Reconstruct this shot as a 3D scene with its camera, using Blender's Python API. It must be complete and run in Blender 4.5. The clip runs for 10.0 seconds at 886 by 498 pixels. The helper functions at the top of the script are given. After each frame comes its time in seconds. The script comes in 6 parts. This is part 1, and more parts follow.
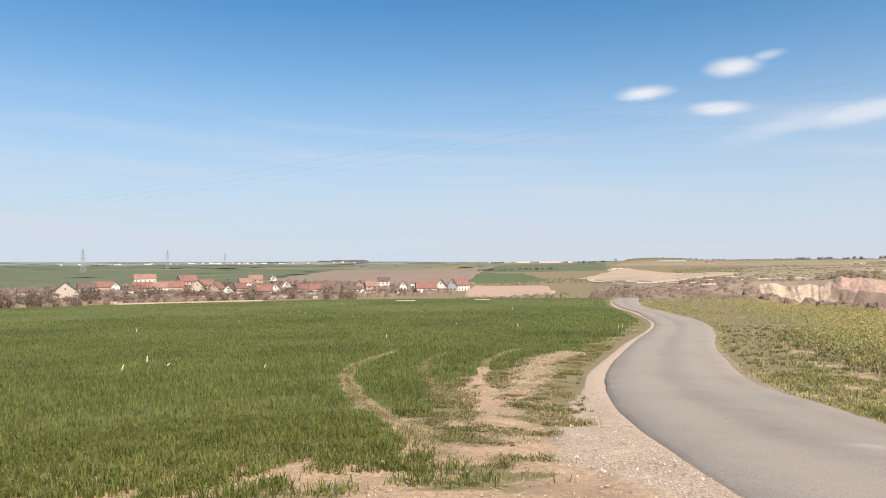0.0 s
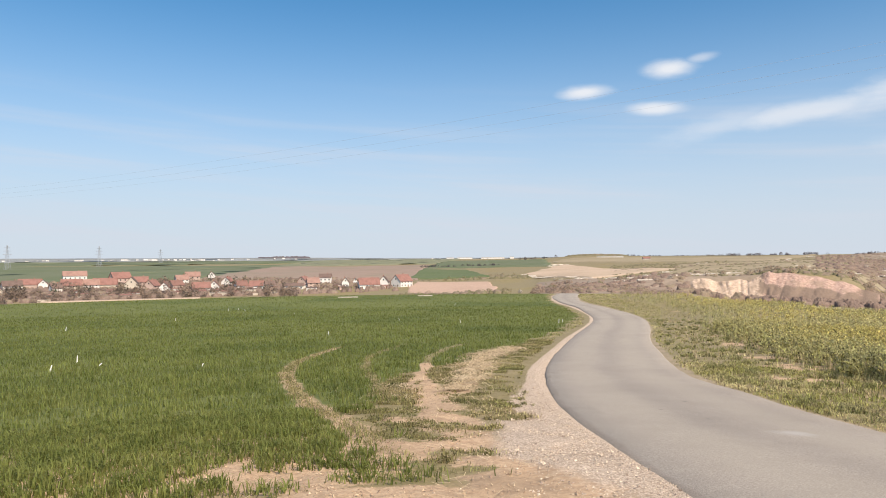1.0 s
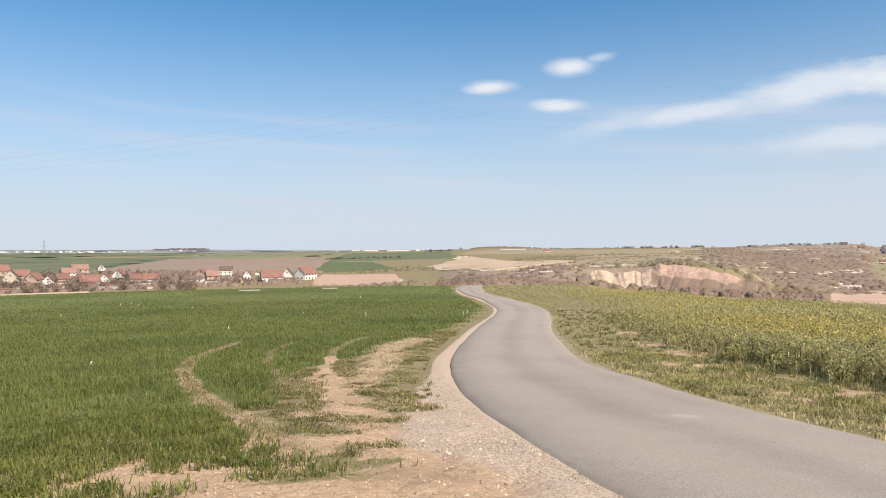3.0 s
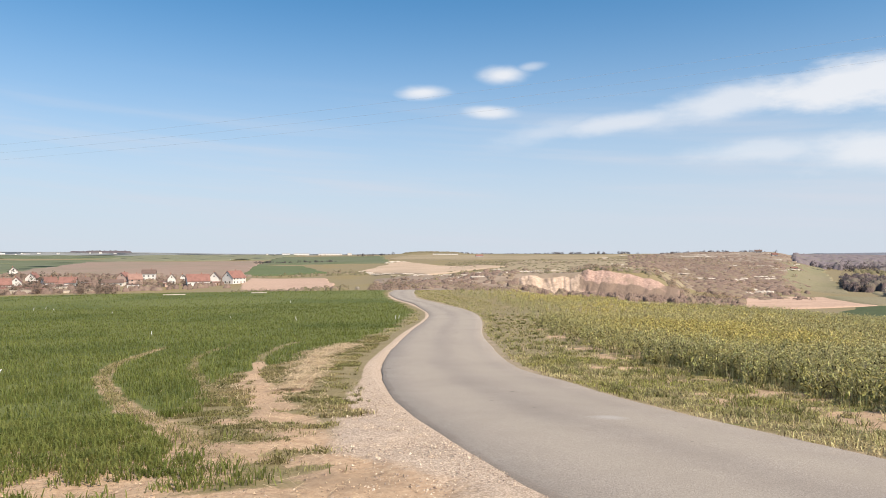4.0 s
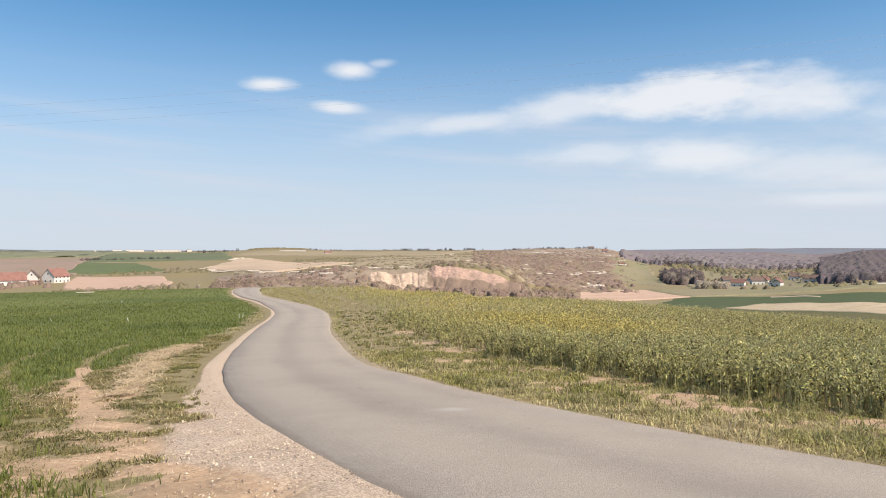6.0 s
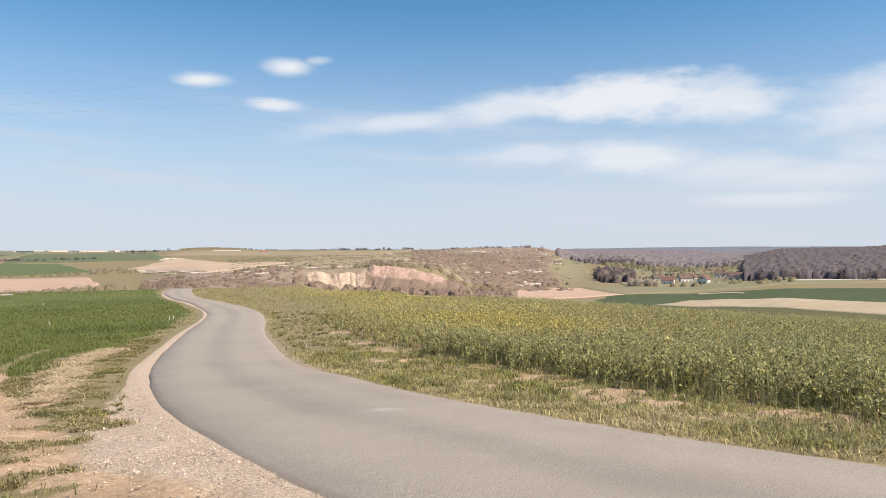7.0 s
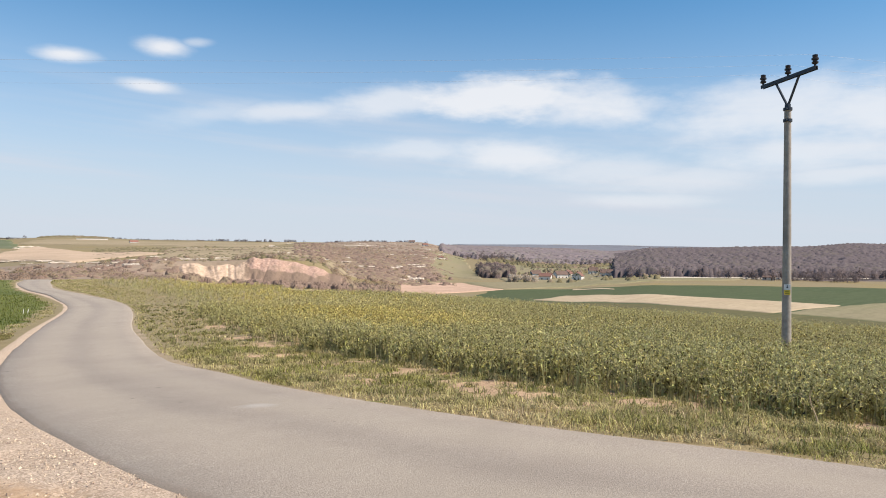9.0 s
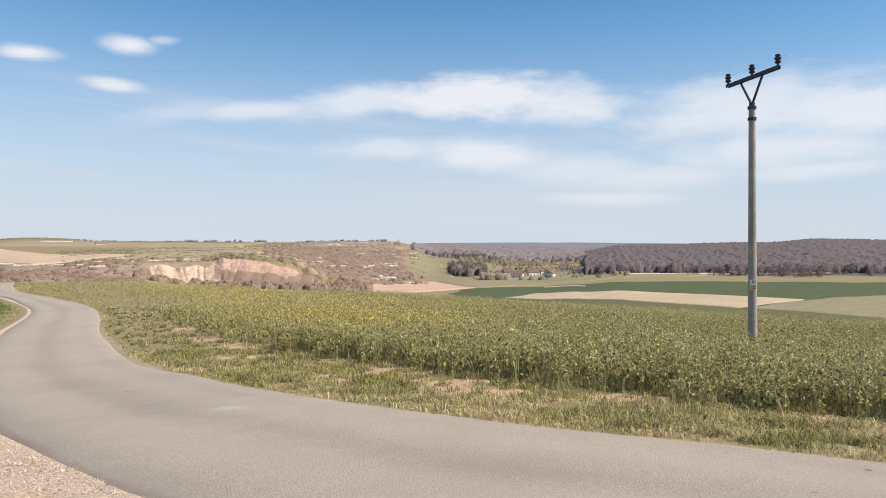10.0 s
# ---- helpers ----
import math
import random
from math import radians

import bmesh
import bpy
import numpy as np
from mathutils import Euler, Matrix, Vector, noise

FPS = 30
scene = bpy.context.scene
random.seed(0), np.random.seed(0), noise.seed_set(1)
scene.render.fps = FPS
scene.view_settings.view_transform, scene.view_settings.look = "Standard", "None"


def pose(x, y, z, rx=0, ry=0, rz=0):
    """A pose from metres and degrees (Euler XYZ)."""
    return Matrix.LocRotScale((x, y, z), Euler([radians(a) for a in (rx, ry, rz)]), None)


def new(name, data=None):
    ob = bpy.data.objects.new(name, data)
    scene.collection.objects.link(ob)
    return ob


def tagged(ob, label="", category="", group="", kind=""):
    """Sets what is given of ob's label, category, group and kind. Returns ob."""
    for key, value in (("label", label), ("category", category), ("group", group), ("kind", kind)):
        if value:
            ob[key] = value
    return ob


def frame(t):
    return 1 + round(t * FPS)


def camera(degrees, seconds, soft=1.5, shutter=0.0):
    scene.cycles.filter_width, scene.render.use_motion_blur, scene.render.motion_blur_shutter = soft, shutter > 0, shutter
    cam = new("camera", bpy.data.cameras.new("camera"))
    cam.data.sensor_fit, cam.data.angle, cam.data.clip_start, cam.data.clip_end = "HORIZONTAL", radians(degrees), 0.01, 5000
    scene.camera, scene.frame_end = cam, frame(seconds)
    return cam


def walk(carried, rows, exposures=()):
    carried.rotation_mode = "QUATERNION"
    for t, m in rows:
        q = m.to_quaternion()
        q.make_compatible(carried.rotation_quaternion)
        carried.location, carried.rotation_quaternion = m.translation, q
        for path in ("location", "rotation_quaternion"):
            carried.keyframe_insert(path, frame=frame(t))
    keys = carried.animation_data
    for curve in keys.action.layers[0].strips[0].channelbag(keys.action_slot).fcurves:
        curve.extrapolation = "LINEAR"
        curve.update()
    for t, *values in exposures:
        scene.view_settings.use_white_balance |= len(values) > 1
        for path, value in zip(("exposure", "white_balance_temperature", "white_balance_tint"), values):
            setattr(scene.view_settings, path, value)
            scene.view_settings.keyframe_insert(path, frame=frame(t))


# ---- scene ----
cam = camera(65.0, 10.0, soft=0.95)
# t, x, y, z, yaw, pitch, roll: the holder stands on one spot and turns to the right
TURN = (
    (0.0, 0.001, 0.001, 1.607, -0.00, 1.21, 0.45), (0.5, 0.005, 0.004, 1.609, -2.43, 1.15, 0.09), (1.0, 0.009, -0.010, 1.606, -4.70, 0.86, 0.50),
    (1.5, 0.015, -0.018, 1.609, -6.40, 0.94, 0.52), (2.0, 0.015, 0.046, 1.598, -7.90, 0.70, 0.44), (2.5, 0.010, 0.049, 1.595, -10.14, 0.27, 0.49),
    (4.0, 0.016, 0.017, 1.595, -18.01, 0.53, 0.01), (4.5, 0.014, 0.041, 1.590, -21.96, 0.70, -0.08), (5.0, -0.003, 0.056, 1.576, -26.04, 0.56, 0.24),
    (6.5, 0.124, 0.034, 1.587, -32.47, 0.21, -0.03), (7.0, 0.148, 0.004, 1.587, -35.46, 0.16, 0.19), (7.5, 0.166, -0.015, 1.593, -37.62, -0.09, 0.12),
    (8.0, 0.170, -0.039, 1.596, -38.73, 0.28, 0.26), (8.5, 0.184, -0.067, 1.593, -41.68, 0.09, -0.05), (9.0, 0.182, -0.099, 1.600, -44.96, -0.26, -0.87),
    (9.5, 0.202, -0.117, 1.604, -46.54, -0.53, -0.47), (10.0, 0.167, -0.118, 1.606, -47.27, -0.34, -0.35))
walk(cam, [(t, pose(x, y, z, 90 + pitch, roll, yaw)) for t, x, y, z, yaw, pitch, roll in TURN])

# ---- sky, sun, exposure ----
SUN_BEARING, SUN_HEIGHT = 150, 47
scene.view_settings.exposure = 0.53
sun = new("sun", bpy.data.lights.new("sun", "SUN"))
sun.data.energy, sun.data.angle, sun.data.color = 4.6, radians(0.53), (1, .842, .685)
sun.matrix_world = pose(0, 0, 60, 90 - SUN_HEIGHT, 0, 180 - SUN_BEARING)


class Nodes:
    """Brief calls for a node tree."""

    def __init__(self, tree):
        self.tree = tree
        tree.nodes.clear()

    def add(self, kind, inputs=(), attribute_name="", operation=""):
        n = self.tree.nodes.new(kind)
        if attribute_name:
            n.attribute_name = attribute_name
        if operation:
            n.operation = operation
        for k, v in dict(inputs).items():
            self.put(n.inputs[k], v)
        return n

    def put(self, socket, v):
        if isinstance(v, bpy.types.NodeSocket):
            self.tree.links.new(v, socket)
        else:
            socket.default_value = v

    def math(self, op, a, b=0.0, c=0.0, clamp=False):
        n = self.tree.nodes.new("ShaderNodeMath")
        n.operation, n.use_clamp = op, clamp
        for s, v in zip(n.inputs, (a, b, c)):
            self.put(s, v)
        return n.outputs[0]

    def mix(self, f, a, b):
        n = self.tree.nodes.new("ShaderNodeMix")
        n.data_type = "RGBA"
        for s, v in ((n.inputs[0], f), (n.inputs[6], a), (n.inputs[7], b)):
            self.put(s, (*v, 1) if isinstance(v, tuple) and len(v) == 3 else v)
        return n.outputs[2]

    def step(self, v, lo, hi, a=0.0, b=1.0):
        n = self.tree.nodes.new("ShaderNodeMapRange")
        n.interpolation_type = "SMOOTHSTEP"
        for s, q in zip(n.inputs, (v, lo, hi, a, b)):
            self.put(s, q)
        return n.outputs[0]

    def noise(self, vec, scale, detail=4.0, rough=.55):
        n = self.tree.nodes.new("ShaderNodeTexNoise")
        n.inputs["Scale"].default_value, n.inputs["Detail"].default_value, n.inputs["Roughness"].default_value = scale, detail, rough
        self.put(n.inputs["Vector"], vec)
        return n.outputs[0]


world = bpy.data.worlds.new("sky")
scene.world = world
world.use_nodes = True
N = Nodes(world.node_tree)
sky = N.add("ShaderNodeTexSky")
sky.sky_type, sky.sun_disc, sky.sun_elevation, sky.sun_rotation = "NISHITA", False, radians(SUN_HEIGHT), radians(SUN_BEARING)
sky.altitude, sky.air_density, sky.dust_density, sky.ozone_density = 300.0, 1.0, .3, 3.0
way = N.add("ShaderNodeSeparateXYZ", {0: N.add("ShaderNodeTexCoord").outputs["Generated"]})
az = N.math("MULTIPLY", N.math("ARCTAN2", way.outputs[0], way.outputs[1]), 57.2958)
el = N.math("MULTIPLY", N.math("ARCSINE", way.outputs[2]), 57.2958)
flat_vec = N.add("ShaderNodeCombineXYZ", {0: N.math("MULTIPLY", az, .38), 1: el}).outputs[0]
fluff = N.noise(flat_vec, .55, 6.0, .6)
wisp = N.noise(N.add("ShaderNodeCombineXYZ", {0: N.math("MULTIPLY", az, .06), 1: N.math("MULTIPLY_ADD", az, .06, el)}).outputs[0], .45, 5.0, .55)
# clouds: bearing, elevation, half width, half height, slant, strength
CLOUDS = (
    (22.9, 14.5, 2.1, 0.78, .0, 1.0), (25.2, 15.1, 1.3, .4, .1, .5), (16.4, 13.2, 2.4, .62, .03, 1.0), (22.0, 11.6, 2.3, .55, -.03, .9),
    (26.5, 10.0, 4.5, 1.0, .16, .4), (33, 10.6, 7, .9, .12, .68), (41, 11.6, 9, 1.4, .11, .8),
    (49.5, 12.0, 10, 2.1, .03, 1.0))
BANKS = (
    (56, 11.6, 7.0, 2.0, -.07, .95), (70, 10.2, 9, 2.9, .04, .8), (78, 9.8, 8, 3.0, .0, .85),
    (73, 7.3, 9, 1.9, .02, .7), (43, 7.8, 6, 1.0, .02, .6), (51, 7.3, 7.5, 1.6, -.03, .85), (58, 6.2, 8, 1.4, -.02, .5),
    (64, 5.4, 8, 1.2, .0, .5), (61, 3.8, 6, .7, .0, .5), (75, 5.6, 6, .8, .04, .55))
cover = 0.0
for a0, e0, w, h, slant, power in CLOUDS + BANKS:
    u = N.math("SUBTRACT", az, a0)
    v = N.math("SUBTRACT", N.math("SUBTRACT", el, e0), N.math("MULTIPLY", u, slant))
    u, v = N.math("DIVIDE", u, w), N.math("DIVIDE", v, h)
    d = N.math("SQRT", N.math("ADD", N.math("MULTIPLY", u, u), N.math("MULTIPLY", v, v)))
    d = N.math("ADD", d, N.math("MULTIPLY", N.math("SUBTRACT", fluff, .5), 1.0 if w < 3 else 1.35))
    cover = N.math("MAXIMUM", cover, N.step(d, *((1.12, .35) if w == 10 else (1.25, .15)), 0.0, power))
veil = N.math("MULTIPLY", N.step(wisp, .42, .72), N.step(el, 15, 6))
low = N.math("DIVIDE", N.math("MAXIMUM", el, 0.0), 13.0)
haze = N.math("MULTIPLY", N.math("POWER", 2.718, N.math("MULTIPLY", N.math("MULTIPLY", low, low), -1.0)), .94)
clear = N.add("ShaderNodeVectorMath", {0: sky.outputs[0], 1: (.29, .86, 1.07)}, operation="MULTIPLY").outputs[0]
tone = N.mix(haze, clear, (5.1, 5.42, 6.12))
tone = N.mix(N.math("MULTIPLY", veil, .6), tone, (5.2, 5.45, 6.1))
tone = N.mix(N.math("MULTIPLY", cover, .88), tone, (6.9, 6.95, 7.15))
back = N.add("ShaderNodeBackground", {"Color": tone, "Strength": .09})
N.tree.links.new(back.outputs[0], N.add("ShaderNodeOutputWorld").inputs[0])


# ---- materials ----
def surface(name, c1, c2, scale=3.0, rough=.9, bump=.3, c3=None, scale2=.15, island=0.0, translucent=0.0, objvar=0.0, metal=0.0, stretch=None):
    """A worn, uneven surface: two colours by fine grain, a third by broad patches."""
    m = bpy.data.materials.new(name)
    m.use_nodes = True
    K = Nodes(m.node_tree)
    vec = K.add("ShaderNodeTexCoord").outputs["Object"]
    if stretch:
        vec = K.add("ShaderNodeMapping", {"Vector": vec, "Scale": stretch}).outputs[0]
    fine = K.noise(vec, scale, 6.0, .65)
    col = K.mix(K.step(fine, .3, .7), c1, c2)
    if c3:
        col = K.mix(K.math("MULTIPLY", K.step(K.noise(vec, scale2, 4.0, .6), .42, .68), .8), col, c3)
    if island:
        rnd = K.add("ShaderNodeNewGeometry").outputs["Random Per Island"]
        col = K.add("ShaderNodeHueSaturation", {"Color": col, "Value": K.math("MULTIPLY_ADD", rnd, island * 2, 1 - island),
                                                 "Hue": K.math("MULTIPLY_ADD", rnd, island * .06, .5 - island * .03)}).outputs[0]
    if objvar:
        rnd = K.add("ShaderNodeObjectInfo").outputs["Random"]
        col = K.add("ShaderNodeHueSaturation", {"Color": col, "Value": K.math("MULTIPLY_ADD", rnd, objvar * 2, 1 - objvar)}).outputs[0]
    b = K.add("ShaderNodeBsdfPrincipled", {"Base Color": col, "Roughness": rough, "Metallic": metal, "Specular IOR Level": .25})
    if bump:
        K.put(b.inputs["Normal"], K.add("ShaderNodeBump", {"Height": fine, "Strength": bump, "Distance": .5 / scale}).outputs[0])
    out = b.outputs[0]
    if translucent:
        t = K.add("ShaderNodeBsdfTranslucent", {"Color": col})
        out = K.add("ShaderNodeMixShader", {0: translucent, 1: out, 2: t.outputs[0]}).outputs[0]
    K.tree.links.new(out, K.add("ShaderNodeOutputMaterial").inputs[0])
    return m


M_WHEAT = surface("young wheat", (.172, .196, .045), (.255, .268, .074), 1.5, .6, 0, (.135, .162, .04), .12, island=.32, translucent=.45)
M_RAPELEAF = surface("rape leaf", (.055, .06, .02), (.46, .41, .155), 9.0, .5, 0, (.22, .19, .06), .5, island=.92, translucent=.10)
M_RAPEBUD = surface("rape bud and flower", (.50, .42, .14), (.65, .53, .17), 3.0, .7, 0, (.46, .42, .22), .12, island=.4, translucent=.25)
M_RAPESTEM = surface("rape stem", (.38, .37, .165), (.53, .49, .26), 2.0, .6, 0, island=.35, translucent=.2)
M_VERGE = surface("verge grass", (.215, .22, .06), (.40, .36, .125), 1.2, .7, 0, (.60, .49, .29), .5, island=.65, translucent=.3)
M_TUSSOCK = surface("tussock grass", (.165, .17, .057), (.30, .28, .105), 1.2, .65, 0, (.47, .40, .215), .9, island=.5, translucent=.35)
M_MATTED = surface("matted grass", (.13, .13, .045), (.235, .205, .08), 1.2, .7, 0, (.40, .315, .16), .5, island=.5, translucent=.3)
M_STRAW = surface("straw", (.47, .355, .21), (.66, .53, .35), 3.0, .8, 0, island=.35, translucent=.15)
M_RUT = surface("flattened dead wheat", (.265, .235, .105), (.37, .315, .155), 2.0, .7, 0, (.22, .22, .075), .4, island=.35, translucent=.35)
M_STONE = surface("pebble", (.35, .275, .205), (.58, .475, .37), 8.0, .9, 0, island=.45)

M_CLOD = surface("dry clod", (.33, .235, .155), (.50, .375, .26), 9.0, .95, 0, island=.35)


def rock_material():
    """Bedded rock: cream and orange where it is fresh, red where iron has run down it."""
    m = bpy.data.materials.new("quarry rock")
    m.use_nodes = True
    K = Nodes(m.node_tree)
    vec = K.add("ShaderNodeTexCoord").outputs["Object"]
    iron = K.add("ShaderNodeAttribute", attribute_name="iron").outputs["Fac"]
    runs = K.noise(K.add("ShaderNodeMapping", {"Vector": vec, "Rotation": (0, .5, 0), "Scale": (1, 1, .4)}).outputs[0], .7, 7.0, .75)
    broad, grit = K.noise(vec, .11, 5.0, .65), K.noise(vec, 1.4, 5.0, .7)
    fresh = K.mix(K.step(runs, .3, .68), (.42, .305, .215), (.66, .51, .385))
    red = K.mix(K.step(runs, .3, .66), (.31, .20, .155), (.53, .375, .30))
    col = K.mix(K.step(K.math("ADD", iron, K.math("MULTIPLY_ADD", broad, .8, -.4)), .3, .7), fresh, red)
    col = K.mix(K.math("MULTIPLY", K.step(grit, .5, .72), .55), col, (.25, .185, .125))
    col = K.mix(K.math("MULTIPLY", K.step(broad, .5, .64), .5), col, (.28, .215, .15))
    # dry weeds and brambles that have taken hold
    growth = K.add("ShaderNodeAttribute", attribute_name="growth").outputs["Fac"]
    col = K.mix(K.math("MULTIPLY", K.step(K.math("ADD", growth, K.math("MULTIPLY_ADD", grit, .9, -.45)), .35, .65), .85), col, (.20, .15, .11))
    b = K.add("ShaderNodeBsdfPrincipled", {"Base Color": col, "Roughness": .95, "Specular IOR Level": .1,
              "Normal": K.add("ShaderNodeBump", {"Height": runs, "Strength": .3, "Distance": .8}).outputs[0]})
    K.tree.links.new(b.outputs[0], K.add("ShaderNodeOutputMaterial").inputs[0])
    return m


def crown_material(name, dark, light, other, vary=.3):
    """Leafless crowns seen from afar: twigs by fine grain, one kind of bush beside another."""
    m = bpy.data.materials.new(name)
    m.use_nodes = True
    K = Nodes(m.node_tree)
    vec = K.add("ShaderNodeTexCoord").outputs["Object"]
    tint = K.add("ShaderNodeAttribute", attribute_name="tint").outputs["Fac"]
    twigs, broad = K.noise(vec, .9, 5.0, .75), K.noise(vec, .012, 4.0, .6)
    col = K.mix(K.step(twigs, .3, .7), dark, light)
    col = K.mix(K.math("MULTIPLY", K.step(K.math("ADD", tint, K.math("MULTIPLY_ADD", broad, 1.6, -.8)), .55, .95), .85), col, other)
    col = K.add("ShaderNodeHueSaturation", {"Color": col, "Value": K.math("MULTIPLY_ADD", tint, vary, 1 - .5 * vary)}).outputs[0]
    b = K.add("ShaderNodeBsdfPrincipled", {"Base Color": col, "Roughness": .95, "Specular IOR Level": .05,
              "Normal": K.add("ShaderNodeBump", {"Height": twigs, "Strength": 2 * vary, "Distance": .8}).outputs[0]})
    K.tree.links.new(b.outputs[0], K.add("ShaderNodeOutputMaterial").inputs[0])
    return m


M_ROCK = rock_material()
M_BRUSH = crown_material("leafless brush", (.19, .138, .11), (.27, .20, .16), (.235, .19, .13))
M_BRUSHGREEN = crown_material("budding brush", (.15, .138, .078), (.225, .20, .12), (.22, .168, .13))
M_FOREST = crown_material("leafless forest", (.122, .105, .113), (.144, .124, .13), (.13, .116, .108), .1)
# lighter copy of the forest: sunlight and distance haze put into its colour
M_HAZEWOOD = crown_material("leafless forest with light and haze painted in", (.185, .16, .17), (.22, .19, .198), (.19, .175, .155), .1)
M_DARKWOOD = crown_material("dark leafless copse", (.14, .108, .102), (.18, .142, .132), (.145, .128, .098))
M_PALEROCK = surface("pale outcrop", (.46, .40, .325), (.66, .585, .49), .6, .95, .5)
M_SCRUB = surface("bare scrub", (.40, .30, .235), (.48, .37, .29), .4, .9, 0, (.36, .30, .19), .02, island=.12, translucent=.55)
M_GREENSCRUB = surface("budding scrub", (.35, .31, .17), (.42, .37, .22), .4, .9, 0, (.36, .29, .21), .02, island=.12, translucent=.55)
M_BLOSSOM = surface("blossom", (.50, .44, .36), (.60, .54, .46), .8, .9, 0, island=.2, translucent=.4)
M_WOOD = surface("bare woodland", (.165, .142, .147), (.20, .17, .174), .25, .9, 0, (.15, .133, .13), .008, island=.05, translucent=.7)
M_GARDEN = surface("garden trees", (.30, .225, .175), (.37, .285, .22), .4, .9, 0, (.19, .165, .11), .03, island=.2, translucent=.5)
M_FIR = surface("evergreen", (.05, .07, .042), (.075, .095, .055), 1.0, .9, 0, island=.3, translucent=.3)
M_CONCRETE = surface("pole concrete", (.31, .285, .25), (.42, .385, .34), 6.0, .85, .25, (.25, .225, .19), .8)
M_STEEL = surface("painted steel", (.035, .045, .06), (.06, .07, .085), 8.0, .5, .1, metal=.4)
M_GLAZE = surface("insulator glaze", (.03, .025, .025), (.05, .04, .04), 6.0, .2, 0)
M_WIRE = surface("weathered wire", (.6, .62, .65), (.68, .70, .73), 4.0, .5, 0, metal=.6)
M_LATTICE = surface("galvanised lattice", (.36, .38, .41), (.42, .44, .47), 4.0, .6, 0, metal=.3)
M_WHITE = surface("white plastic", (.75, .75, .72), (.85, .85, .82), 5.0, .5, 0)
M_SIGNY = surface("yellow enamel", (.75, .55, .05), (.82, .62, .08), 9.0, .4, 0)
M_SIGNB = surface("black enamel", (.02, .02, .02), (.03, .03, .03), 9.0, .4, 0)


def ground_material():
    """Earth, gravel and turf, told apart by the masks of the sheet and broken up by grain."""
    m = bpy.data.materials.new("country ground")
    m.use_nodes = True
    K = Nodes(m.node_tree)
    vec = K.add("ShaderNodeTexCoord").outputs["Object"]
    big, mid, fine = K.noise(vec, .02, 5.0), K.noise(vec, .9, 6.0, .65), K.noise(vec, 14.0, 6.0, .7)

    def mask(name, soft=.55):
        v = K.add("ShaderNodeAttribute", attribute_name=name).outputs["Fac"]
        return K.step(K.math("ADD", v, K.math("MULTIPLY", K.math("SUBTRACT", K.math("MULTIPLY_ADD", mid, .6, K.math("MULTIPLY", fine, .4)), .5), soft * 2)), .32, .62)

    turf = K.mix(K.step(mid, .35, .65), (.235, .195, .085), (.34, .275, .145))
    turf = K.mix(K.math("MULTIPLY", K.step(big, .35, .55), .7), turf, (.27, .23, .15))
    turf = K.mix(K.math("MULTIPLY", K.step(fine, .35, .75), .8), turf, (.185, .148, .072))
    wheat = K.mix(K.step(mid, .3, .7), (.125, .145, .045), (.175, .19, .066))
    wheat = K.mix(K.step(K.noise(vec, .06, 4.0), .4, .65), wheat, (.105, .128, .04))
    soil = K.mix(K.step(fine, .3, .7), (.405, .275, .172), (.59, .43, .28))
    soil = K.mix(K.math("MULTIPLY", K.step(mid, .45, .7), .6), soil, (.29, .21, .135))
    grit = K.add("ShaderNodeTexVoronoi", {"Vector": vec, "Scale": 62.0})
    crumb = K.noise(vec, 60.0, 4.0, .75)
    soil = K.mix(K.math("MULTIPLY", K.step(crumb, .5, .72), .45), soil, (.24, .16, .095))
    gravel = K.mix(K.step(K.add("ShaderNodeSeparateColor", {0: grit.outputs["Color"]}).outputs[0], .1, .95), (.36, .28, .205), (.68, .55, .425))
    gravel = K.mix(K.math("MULTIPLY", K.step(grit.outputs["Distance"], .45, .8), .3), gravel, (.20, .165, .13))
    gravel = K.mix(K.math("MULTIPLY", K.step(mid, .4, .7), .5), gravel, (.46, .355, .26))
    col = K.mix(mask("wheat", .25), turf, wheat)
    col = K.mix(mask("soil"), col, soil)
    col = K.mix(mask("gravel", .4), col, gravel)
    h = K.math("ADD", K.math("MULTIPLY_ADD", fine, .03, K.math("MULTIPLY", crumb, .012)), K.math("MULTIPLY", mid, .12))
    b = K.add("ShaderNodeBsdfPrincipled", {"Base Color": col, "Roughness": .95, "Specular IOR Level": .15,
              "Normal": K.add("ShaderNodeBump", {"Height": h, "Strength": .6, "Distance": 1.0}).outputs[0]})
    K.tree.links.new(b.outputs[0], K.add("ShaderNodeOutputMaterial").inputs[0])
    return m


